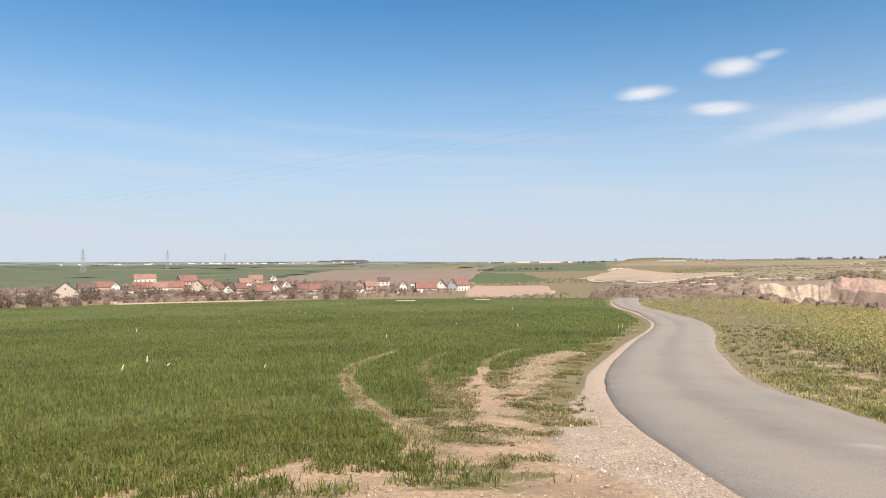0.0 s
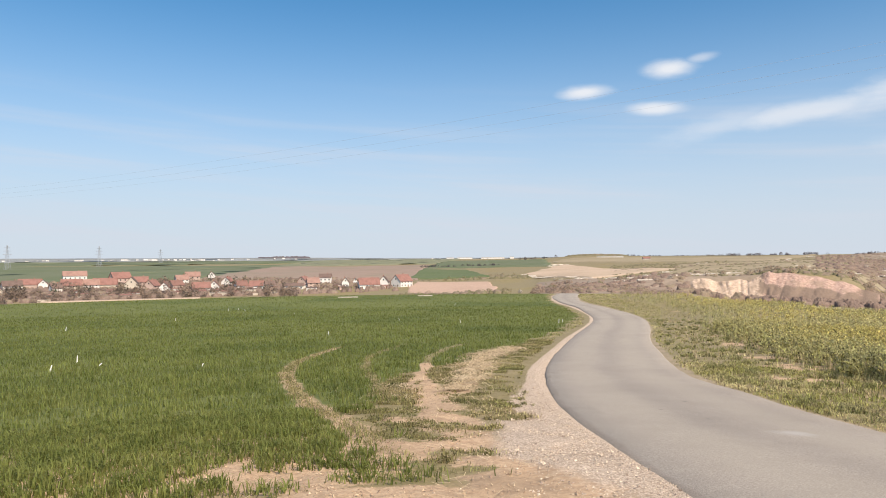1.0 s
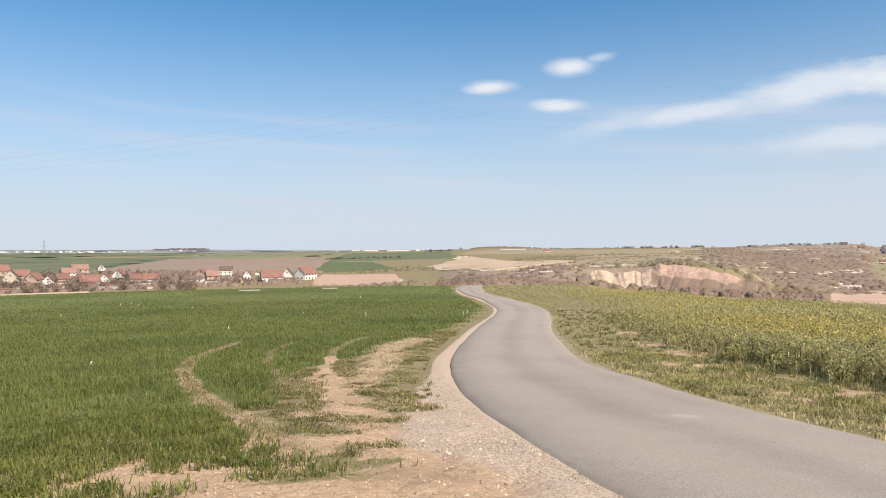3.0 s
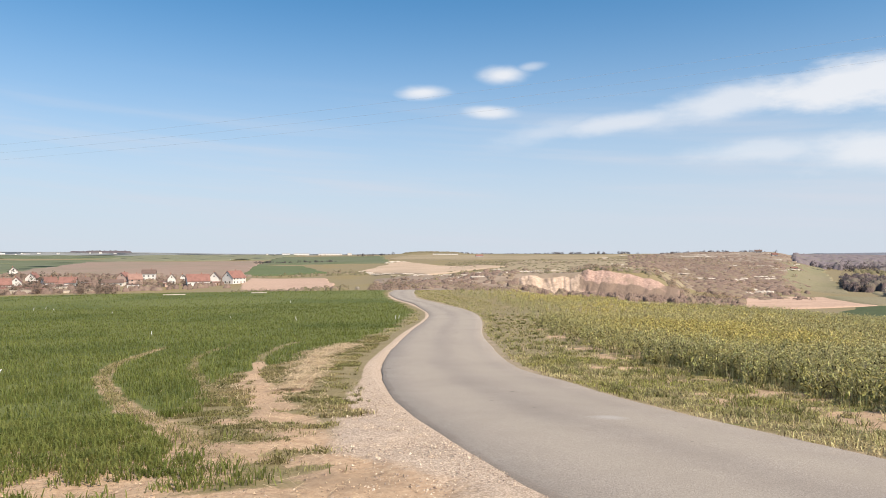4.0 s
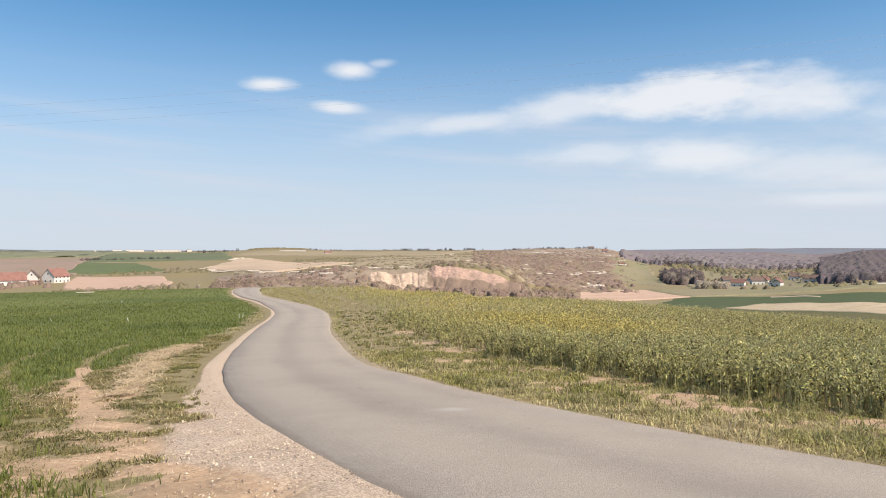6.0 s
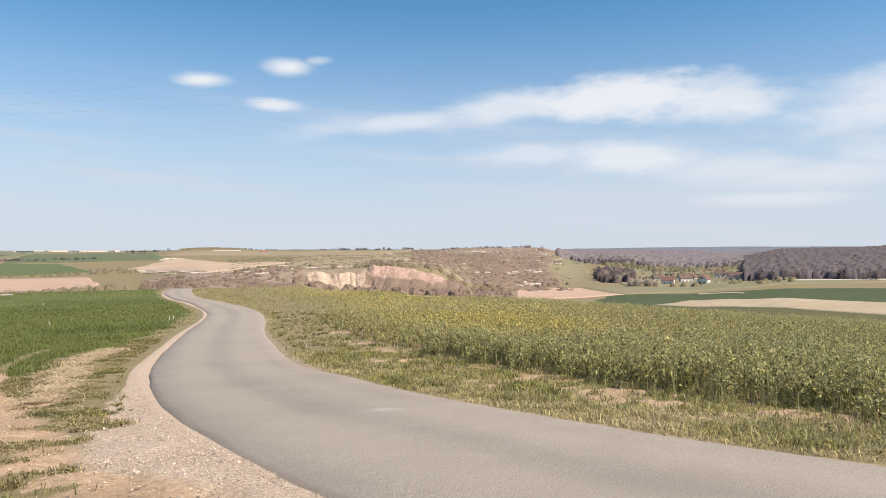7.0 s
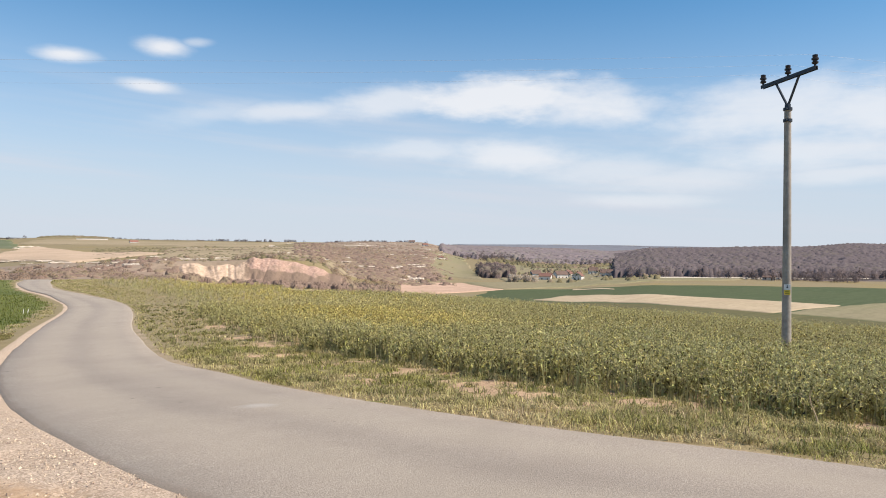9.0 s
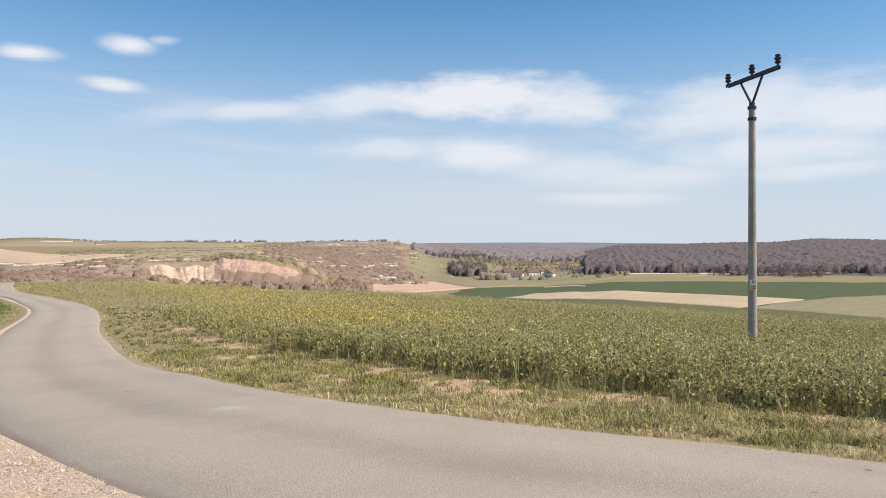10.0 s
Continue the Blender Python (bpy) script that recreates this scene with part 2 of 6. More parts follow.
def asphalt_material():
    m = bpy.data.materials.new("worn asphalt")
    m.use_nodes = True
    K = Nodes(m.node_tree)
    vec = K.add("ShaderNodeTexCoord").outputs["Object"]
    side = K.add("ShaderNodeAttribute", attribute_name="across").outputs["Fac"]
    grain, mid, big = K.noise(vec, 55.0, 3.0, .8), K.noise(vec, 1.6, 6.0, .6), K.noise(vec, .22, 4.0)
    col = K.mix(K.step(grain, .32, .7), (.248, .214, .175), (.49, .428, .352))
    col = K.mix(K.math("MULTIPLY", K.step(mid, .4, .7), .5), col, (.31, .268, .215))
    col = K.mix(K.math("MULTIPLY", K.step(big, .4, .65), .35), col, (.25, .215, .182))
    # paler wheel tracks and crumbling dusty rims
    wheel = K.step(K.math("ABSOLUTE", K.math("SUBTRACT", K.math("ABSOLUTE", side), .45)), .32, .05)
    col = K.mix(K.math("MULTIPLY", wheel, .3), col, (.405, .356, .282))
    seam = K.step(K.math("ABSOLUTE", K.math("ADD", side, K.math("MULTIPLY_ADD", big, .5, -.2))), .26, .02)
    col = K.mix(K.math("MULTIPLY", seam, .2), col, (.20, .178, .155))
    dust = K.step(side, .955, .985)
    col = K.mix(K.math("MULTIPLY", dust, .6), col, (.49, .42, .33))
    rim = K.step(K.math("ADD", K.math("MULTIPLY", side, -1.0), K.math("MULTIPLY", K.math("SUBTRACT", mid, .5), .10)), .925, .97)
    col = K.mix(K.math("MULTIPLY", rim, .3), col, (.19, .145, .11))
    spots = K.noise(vec, 3.2, 2.0)
    col = K.mix(K.math("MULTIPLY", K.step(spots, .735, .76), .7), col, (.07, .065, .06))
    patch = K.add("ShaderNodeVectorMath", {0: vec, 1: (5.3, 8.7, -.75)}, operation="SUBTRACT").outputs[0]
    patch = K.add("ShaderNodeVectorMath", {0: patch}, operation="LENGTH").outputs["Value"]
    col = K.mix(K.math("MULTIPLY", K.step(K.math("ADD", patch, K.math("MULTIPLY", K.math("SUBTRACT", mid, .5), .5)), .36, .05), .7), col, (.46, .43, .39))
    b = K.add("ShaderNodeBsdfPrincipled", {"Base Color": col, "Roughness": .82, "Specular IOR Level": .3,
              "Normal": K.add("ShaderNodeBump", {"Height": grain, "Strength": .8, "Distance": .012}).outputs[0]})
    K.tree.links.new(b.outputs[0], K.add("ShaderNodeOutputMaterial").inputs[0])
    return m


def field_material(name, c1, c2, angle, c3, stripe=.9, depth=.35):
    """A ploughed or sown field with faint drill rows and broad soil changes."""
    c1, c2, c3 = (tuple(1.12 * q for q in c) for c in (c1, c2, c3))
    m = bpy.data.materials.new(name)
    m.use_nodes = True
    K = Nodes(m.node_tree)
    vec = K.add("ShaderNodeTexCoord").outputs["Object"]
    turned = K.add("ShaderNodeMapping", {"Vector": vec, "Rotation": (0, 0, radians(angle)), "Scale": (.012, stripe * .12, .02)}).outputs[0]
    rows = K.noise(turned, 3.0, 3.0)
    col = K.mix(K.step(rows, .35, .65), c1, c2)
    col = K.mix(K.math("MULTIPLY", K.step(K.noise(vec, .013, 5.0), .4, .65), .75), col, c3)
    col = K.mix(K.math("MULTIPLY", K.step(K.noise(vec, .5, 4.0), .4, .7), depth), col, tuple(.6 * q for q in c1))
    b = K.add("ShaderNodeBsdfPrincipled", {"Base Color": col, "Roughness": .95, "Specular IOR Level": .1})
    K.tree.links.new(b.outputs[0], K.add("ShaderNodeOutputMaterial").inputs[0])
    return m


M_GROUND, M_ASPHALT = ground_material(), asphalt_material()


# ---- the lie of the land: heights along bearings from the turnout beside the road ----
NEAR = ((0, 0), (4, -.18), (8, -.52), (13, -1.02), (27, -2.02), (54, -3.3), (90, -4.3), (130, -5.1))
LAND = {}
LAND[-180] = ((0, 0), (30, 0.5), (200, 3), (1000, 6), (4800, 12))
LAND[-80] = ((0, 0), (8, -.3), (54, -2), (130, -4), (400, -15), (700, -20), (1500, -6), (2600, 6), (4800, 24))
LAND[-33] = NEAR + ((250, -11.9), (400, -20.6), (480, -23.6), (560, -23.4), (650, -21.4), (800, -17.5), (1100, -12), (1600, -5), (2500, 5), (4800, 26))
LAND[-9] = NEAR + ((250, -11.9), (400, -20.4), (480, -22.8), (560, -22.2), (650, -20.2), (800, -17), (1100, -12), (1600, -6), (2500, 3), (4800, 20))
LAND[3] = NEAR + ((250, -11.7), (400, -19.4), (480, -21.6), (560, -20.6), (750, -20.0), (900, -15), (1100, -9.5), (1600, -6), (2500, 1.6), (4800, 6))
LAND[11] = NEAR + ((250, -11.4), (400, -17.8), (480, -19.0), (600, -18.5), (800, -14), (1100, -8.4), (1600, -4), (2500, 1.6), (4800, 4))
LAND[17] = NEAR + ((250, -11), (350, -15.6), (450, -15), (600, -12), (800, -11), (1300, -4.8), (1700, 4), (2000, 9.5), (2600, 5), (4800, 6))
LAND[23] = NEAR + ((250, -12.0), (350, -17.5), (410, -17.5), (440, -10.4), (600, -8.2), (900, -6.2), (1500, -1), (2100, 4.5), (2800, 5), (4800, 6))
LAND[28] = NEAR[:7] + ((130, -7.0), (250, -15), (350, -19.5), (408, -22.5), (425, -22.0), (436, -10.4), (470, -9.4), (600, -7.6), (900, -4.6), (1500, 1), (2100, 4.8), (2800, 4), (4800, 4))
LAND[31] = NEAR[:7] + ((130, -7.6), (250, -16.3), (350, -20.6), (408, -23.2), (425, -22.4), (440, -7.0), (455, -5.9), (600, -5.6), (900, -3.6), (1500, 1), (2100, 4.8), (2800, 4), (4800, 4))
LAND[34] = NEAR[:6] + ((80, -4.3), (100, -5.7), (130, -8.2), (250, -17.5), (350, -21.5), (408, -24), (425, -23.0), (438, -9.4), (460, -8.2), (600, -6.6), (900, -2.4), (1300, 2.5), (1600, 4.6), (2400, 3), (4800, 2))
LAND[38.5] = NEAR[:6] + ((100, -5.6), (130, -8.4), (250, -18), (430, -26), (480, -22), (600, -14), (900, -2.4), (1200, 5.4), (1400, 7.6), (2000, 3), (4800, 2))
LAND[43] = NEAR[:5] + ((54, -3.2), (80, -4.5), (100, -5.9), (130, -8.8), (250, -19.5), (430, -27.5), (520, -25), (700, -12.5), (1000, .5), (1250, 5.6), (2000, -4), (4800, -6))
LAND[47] = NEAR[:5] + ((54, -3.3), (80, -4.9), (100, -6.5), (130, -9.6), (250, -20.5), (430, -27.5), (600, -25.5), (800, -20), (1000, -14.5), (1300, -10), (2000, -4), (2600, -8), (4800, 12))
LAND[55] = NEAR[:5] + ((54, -3.5), (75, -5.1), (100, -7.4), (130, -10), (250, -21.5), (430, -26.5), (600, -26.8), (800, -25), (1200, -22), (1600, -15), (2000, -6.5), (2600, -10), (3300, -6), (4800, 22))
LAND[58.5] = NEAR[:5] + ((54, -3.6), (72, -5.1), (100, -7.8), (130, -10.5), (250, -21.5), (430, -24.4), (600, -24.4), (800, -22.5), (1200, -20), (1700, -18), (2300, -14), (3300, -4), (4800, 23))
LAND[62] = NEAR[:5] + ((54, -3.7), (70, -5.1), (100, -8.2), (130, -11), (250, -21.5), (430, -22.6), (570, -22.2), (760, -19.8), (1000, -13), (1200, -8), (1400, -4.5), (2000, -6), (3000, -4), (4800, 22))
LAND[72] = ((0, 0), (4, -.18), (8, -.52), (13, -1.04), (27, -2.25), (45, -3.4), (60, -4.5), (80, -6.6), (130, -11.5), (250, -21.5), (430, -22.2), (570, -22), (720, -20.4), (950, -8), (1200, -1), (1450, 2.5), (2000, 0), (4800, 10))
LAND[75.5] = ((0, 0), (4, -.18), (8, -.52), (13, -1.04), (27, -2.25), (45, -3.4), (60, -4.5), (80, -6.6), (130, -11.5), (250, -21.5), (430, -22.2), (570, -22), (720, -20.2), (950, -6), (1200, 4), (1450, 9.6), (2000, 6), (4800, 10))
LAND[82] = ((0, 0), (4, -.18), (8, -.52), (13, -1.04), (27, -2.25), (45, -3.4), (60, -4.5), (80, -6.6), (130, -11.5), (250, -21.5), (430, -22.2), (570, -22), (720, -20.0), (950, -7), (1200, 1), (1450, 4.5), (2000, 3), (4800, 8))
LAND[120] = ((0, 0), (8, -.4), (54, -2.5), (130, -6), (400, -18), (800, -18), (1400, 6), (4800, 10))
LAND[180] = ((0, 0), (30, 0.5), (200, 3), (1000, 6), (4800, 12))
RAMP = np.linspace(0, math.log1p(5200 / 5), 900)


def profile(knots):
    """A smooth curve through the knots that never overshoots, sampled along RAMP."""
    u = np.log1p(np.array([k[0] for k in knots]) / 5)
    z = np.array([float(k[1]) for k in knots])
    h, s = np.diff(u), np.diff(z) / np.diff(u)
    m = np.zeros(len(u))
    same = s[1:] * s[:-1] > 0
    m[1:-1][same] = 2 * s[1:][same] * s[:-1][same] / (s[1:] + s[:-1])[same]
    m[0], m[-1] = s[0], s[-1]
    i = np.clip(np.searchsorted(u, RAMP) - 1, 0, len(h) - 1)
    t = np.clip((RAMP - u[i]) / h[i], 0, 1)
    return ((2 * t**3 - 3 * t**2 + 1) * z[i] + (t**3 - 2 * t**2 + t) * h[i] * m[i]
            + (3 * t**2 - 2 * t**3) * z[i + 1] + (t**3 - t**2) * h[i] * m[i + 1])


TABLE = np.array([profile(k) for k in LAND.values()])
ANGLES = np.array([float(a) for a in LAND])


def swell(x, y, size, seed):
    """Gentle irregular waves between about -1 and 1."""
    rng = np.random.RandomState(seed)
    out = 0
    for i in range(6):
        a, ph, k = rng.uniform(0, 6.3), rng.uniform(0, 6.3), (0.6 + 0.35 * i) * 6.28 / size
        out = out + np.sin((x * math.cos(a) + y * math.sin(a)) * k + ph + 1.3 * np.sin((y * math.cos(a) - x * math.sin(a)) * k * .6)) / (1 + .5 * i)
    return out / 2.2


def height(x, y):
    x, y = np.asarray(x, float), np.asarray(y, float)
    r, a = np.hypot(x, y), np.degrees(np.arctan2(x, y))
    i = np.clip(np.searchsorted(ANGLES, a) - 1, 0, len(ANGLES) - 2)
    f = np.clip((a - ANGLES[i]) / (ANGLES[i + 1] - ANGLES[i]), 0, 1)
    f = f * f * (3 - 2 * f)
    u = np.log1p(r / 5) / RAMP[-1] * (len(RAMP) - 1)
    j = np.clip(u.astype(int), 0, len(RAMP) - 2)
    g = np.clip(u - j, 0, 1)
    low = TABLE[i, j] * (1 - g) + TABLE[i, j + 1] * g
    high = TABLE[i + 1, j] * (1 - g) + TABLE[i + 1, j + 1] * g
    z = low * (1 - f) + high * f
    rough = np.clip((r - 560) / 800, 0, 1)
    return z + swell(x, y, 90, 3) * rough * np.clip((1800 - r) / 700, 0, 1) * .9 + swell(x, y, 420, 5) * rough * 1.6


# ---- building helpers ----
def mesh_of(verts, tris, mats, index=None, smooth=False, normals=None):
    """A mesh from arrays of vertices and triangles."""
    me = bpy.data.meshes.new("mesh")
    verts, tris = np.asarray(verts, np.float32), np.asarray(tris, np.int32)
    me.vertices.add(len(verts))
    me.vertices.foreach_set("co", verts.ravel())
    me.loops.add(tris.size)
    me.loops.foreach_set("vertex_index", tris.ravel())
    me.polygons.add(len(tris))
    me.polygons.foreach_set("loop_start", np.arange(0, tris.size, 3, dtype=np.int32))
    me.polygons.foreach_set("loop_total", np.full(len(tris), 3, np.int32))
    for m in mats:
        me.materials.append(m)
    if index is not None:
        me.polygons.foreach_set("material_index", np.asarray(index, np.int32))
    me.polygons.foreach_set("use_smooth", np.full(len(tris), smooth))
    me.update(calc_edges=True)
    if normals is not None:
        me.polygons.foreach_set("use_smooth", np.full(len(tris), True))
        me.normals_split_custom_set_from_vertices(normals.tolist())
    return me


def grid_tris(n, m):
    """Triangles of a sheet of n by m vertices."""
    i = (np.arange(n - 1)[:, None] * m + np.arange(m - 1)[None]).ravel()
    return np.concatenate([np.stack([i, i + 1, i + m + 1], 1), np.stack([i, i + m + 1, i + m], 1)])


def part(name, bm, material, parent, label=""):
    me = bpy.data.meshes.new(name)
    bm.to_mesh(me)
    bm.free()
    me.materials.append(material)
    ob = new(name, me)
    ob.parent = parent
    return tagged(ob, label=label)


def box(bm, cx, cy, cz, sx, sy, sz, bevel=0.0):
    g = bmesh.ops.create_cube(bm, size=1, matrix=Matrix.Translation((cx, cy, cz)) @ Matrix.Diagonal((sx, sy, sz, 1)))
    if bevel:
        edges = list({e for v in g["verts"] for e in v.link_edges})
        bmesh.ops.bevel(bm, geom=edges, offset=bevel, segments=1, affect="EDGES")


def tube(bm, a, b, r1, r2, sides=12):
    a, b = Vector(a), Vector(b)
    m = Matrix.Translation((a + b) / 2) @ (b - a).to_track_quat("Z", "Y").to_matrix().to_4x4()
    bmesh.ops.create_cone(bm, cap_ends=True, segments=sides, radius1=r1, radius2=r2, depth=(b - a).length, matrix=m)


def polar(bearing, r):
    a = np.radians(bearing)
    return np.sin(a) * r, np.cos(a) * r


# ---- the road's line, the crop's front and the wheat's edge, in metres ----
ROAD = np.array([(14, -20), (10.6, -10), (8, -3.6), (6.1, .9), (4.98, 3.95), (4.68, 6.6), (4.8, 9.7), (5.32, 13.6), (6.42, 19.5), (9.66, 29.6), (11.95, 36.3),
                 (19.6, 57.7), (23.7, 78.8), (25.8, 96), (30, 115), (35.5, 134), (41, 160), (47, 205), (50, 260)])
HALF = 2.19
CROP = np.array([(18, -40), (13.5, -10), (11.6, 1.8), (11.35, 3.4), (11.0, 5.1), (10.85, 7.1), (11.15, 9.6), (11.6, 14.5), (14.6, 27), (20.3, 43.1), (27.5, 62), (31.5, 78), (34, 96), (40, 120), (50, 150)])
WHEAT = np.array([(-60, 0), (-8, 2.6), (-3, 4.4), (-1.1, 5.7), (.7, 6.2), (.2, 7.7), (-.05, 9.7), (-.2, 14.7), (.5, 18.5), (1.5, 20.6), (2.4, 21.6), (3.6, 26.5), (4.8, 28.6), (6.2, 30.6),
                  (7.2, 34), (8.7, 37.2), (10.8, 42.5), (13.6, 51), (17.7, 61.8), (20.9, 80), (23.2, 97), (27.6, 118), (32.4, 137), (38, 165), (44, 210)])



def dense(line, step=.5):
    """The line as a smooth curve (Catmull-Rom), with even steps."""
    p = np.vstack([2 * line[0] - line[1], line, 2 * line[-1] - line[-2]])
    out = []
    for i in range(1, len(p) - 2):
        n = max(2, int(np.hypot(*(p[i + 1] - p[i])) / step))
        t = np.linspace(0, 1, n, endpoint=False)[:, None]
        out.append(.5 * (2 * p[i] + (p[i + 1] - p[i - 1]) * t + (2 * p[i - 1] - 5 * p[i] + 4 * p[i + 1] - p[i + 2]) * t**2
                         + (3 * p[i] - p[i - 1] - 3 * p[i + 1] + p[i + 2]) * t**3))
    return np.vstack(out + [line[-1:]])


ROADLINE = dense(ROAD)


def beside(x, y, line):
    """Signed distance from a line: positive to its right as it runs."""
    x, y = np.asarray(x, float).ravel(), np.asarray(y, float).ravel()
    best, sign = np.full(len(x), 1e9), np.zeros(len(x))
    for (ax, ay), (bx, by) in zip(line[:-1], line[1:]):
        ex, ey = bx - ax, by - ay
        t = np.clip(((x - ax) * ex + (y - ay) * ey) / (ex * ex + ey * ey), 0, 1)
        d = np.hypot(x - ax - t * ex, y - ay - t * ey)
        hit = d < best
        best = np.where(hit, d, best)
        sign = np.where(hit, np.sign((x - ax) * ey - (y - ay) * ex), sign)
    return best * sign


def soft(v, lo, hi):
    t = np.clip((np.asarray(v, float) - lo) / (hi - lo), 0, 1)
    return t * t * (3 - 2 * t)


# wheel ruts that swing out of the turnout into the wheat
RUTS = (np.array([(.15, 7.1), (-.09, 8.1), (-.26, 8.8), (-.85, 11), (-1.4, 12.8), (-2.05, 15.8), (-2.8, 19.8), (-3.04, 23.4), (-2.71, 26.9), (-2.05, 31.8)]),
        np.array([(-.1, 15), (-.26, 16.9), (-.61, 20.7), (-.65, 25), (0, 29), (.9, 32.4)]),
        np.array([(.9, 8), (.9, 11), (.84, 13), (.83, 17), (1.0, 19.4), (1.24, 21.8), (1.35, 23)]),
        np.array([(1.3, 14.2), (1.84, 16.1), (2.4, 18.9), (3.25, 23.5), (4.4, 27), (5.4, 29)]),
        np.array([(1.3, 22.4), (1.45, 24.5), (1.9, 26.6), (2.7, 29.8), (3.9, 32.7)]))



def worn(x, y):
    """Flattened wheat along the ruts."""
    out = np.zeros(len(x))
    for k, w in ((0, .20), (1, .11), (4, .18)):
        out = np.maximum(out, soft(np.abs(beside(x, y, RUTS[k])) + .06 * swell(x, y, 1.3, 18), w * 1.5, w * .5))
    return out


# grass islands in the trodden earth: place, reach along x and y
ISLANDS = ((1.65, 12.4, .5, .9), (1.2, 10.9, .55, .32), (.65, 9.6, .32, .28), (1.35, 9.2, .5, .13), (.3, 11.2, .3, .5), (1.75, 10.3, .45, .18),
           (2.45, 16.5, .45, 2.6), (3.8, 21.3, .55, 3), (.75, 8.3, .3, .12), (.1, 12.9, .3, .7),
           (1.04, 8.75, .32, .18), (.8, 9.4, .35, .2), (.4, 8.65, .3, .25), (.52, 7.5, .3, .13), (1.12, 7.4, .42, .08), (.94, 6.6, .2, .08), (1.9, 10.5, .3, .45), (1.7, 11.6, .35, .6), (.73, 16, .14, .9), (.4, 6.7, .4, .4))


# bare patches between the verge and the rape
BARE = ((12.4, 20.5, .9, .6), (9.5, 7.9, .9, .55), (10.4, 7.2, .4, .3), (11.0, 5.0, .6, .35), (11.2, 17.2, .7, .4), (13.7, 24.3, .8, .6),
        (10.4, 11.4, .8, .4), (10.8, 14.2, .7, .45), (9.8, 9.6, .5, .3), (11.6, 2.6, .5, .3), (9.2, 6.0, .35, .2), (16.5, 31, .8, .7), (8.9, 10.6, .3, .3),
        (10.3, 8.7, .75, .7), (10.1, 7.3, .6, .35), (10.3, 5.3, .45, .4), (11.3, 11.3, .5, .5))


def tufts(x, y):
    """Where grass holds on in the trodden earth."""
    out = np.zeros(len(x))
    n = .5 * swell(x, y, .9, 14) + .35 * swell(x, y, .35, 15)
    for px, py, rx, ry in ISLANDS:
        out = np.maximum(out, soft(np.hypot((x - px) / rx, (y - py) / (ry * 1.3)) + 1.3 * n, 1.25, .4))
    return out


def masks(x, y):
    """Where bare earth, gravel and wheat lie."""
    r = np.hypot(x, y)
    road, wheat = beside(x, y, ROADLINE[::3]), beside(x, y, WHEAT)
    left = -(road + HALF)
    n1, n2, n3 = swell(x, y, 3.1, 11), swell(x, y, 1.1, 12), swell(x, y, .4, 13)
    green = soft(-wheat + .5 * n1, -.25, .5) * (x < 60) * (y > 1)
    soil = np.zeros(len(x))
    for rut, w, most in zip(RUTS, (.20, .16, .34, .42, .16), (.58, .28, .95, .62, .2)):
        d = np.abs(beside(x, y, rut))
        w = w * (1 - .65 * soft(y, 14, 20)) if most > .9 else w
        soil = np.maximum(soil, soft(d + .10 * n2 + .08 * n1, w * 2.2, w * .2) * most)
    # trodden earth between gravel and wheat, thinning away from the turnout
    apron = soft(wheat + .6 * n1 + .3 * n2, -.3, .5) * soft(left, .2, .9) * soft(r, 15, 8) * (.50 + .5 * n1 + .3 * n2)
    soil = np.maximum(soil, apron)
    soil = np.maximum(soil, soft(swell(x, y, 2.3, 17) + .5 * n2, .2, .7) * soft(r, 12.5, 7.5) * (x < .6) * .8)
    soil = np.maximum(soil, soft(r, 5.6, 4.6) * .8 * soft(x, -2.5, -1))
    soil = np.maximum(soil, soft(r, 9.5, 6.5) * soft(x, .3, .9) * (.8 + .15 * n2))
    crop = beside(x, y, CROP)
    strip = soft(crop, -1.3, -.1) * soft(crop, 1.2, .4) * (road > 0)
    soil = np.maximum(soil, strip * soft(swell(x, y, 2.9, 21) + .4 * n2, .3, .9) * .8)
    soil = np.maximum(soil, .5 * soft(crop, .3, 1.0) * soft(r, 90, 40))
    for px, py, rx, ry in BARE:
        soil = np.maximum(soil, soft(np.hypot((x - px) / rx, (y - py) / ry) * .8 + .7 * n2 + .3 * n1 + .5 * n3, 1.4, .3) * .9)
    soil = soil * (1 - .6 * tufts(x, y))
    reach = .16 + .97 * soft(r, 19, 8)
    gravel = soft(left + .22 * n1 * np.minimum(reach, 1) * soft(r, 30, 10), reach * 1.5, reach * .35) * (road < 0) * (.7 + .25 * soft(r, 26, 13)) * (.62 + .38 * soft(r, 5.5, 8))
    gravel = np.maximum(gravel, soft(road - HALF, .35, .0) * (road > 0) * .45)
    far_green = soft(r, 480, 380) * soft(np.degrees(np.arctan2(x, y)), 13.5, 11.5)
    return soil, np.clip(gravel, 0, 1), np.maximum(green * soft(r, 480, 400), far_green * (green > .5)), green


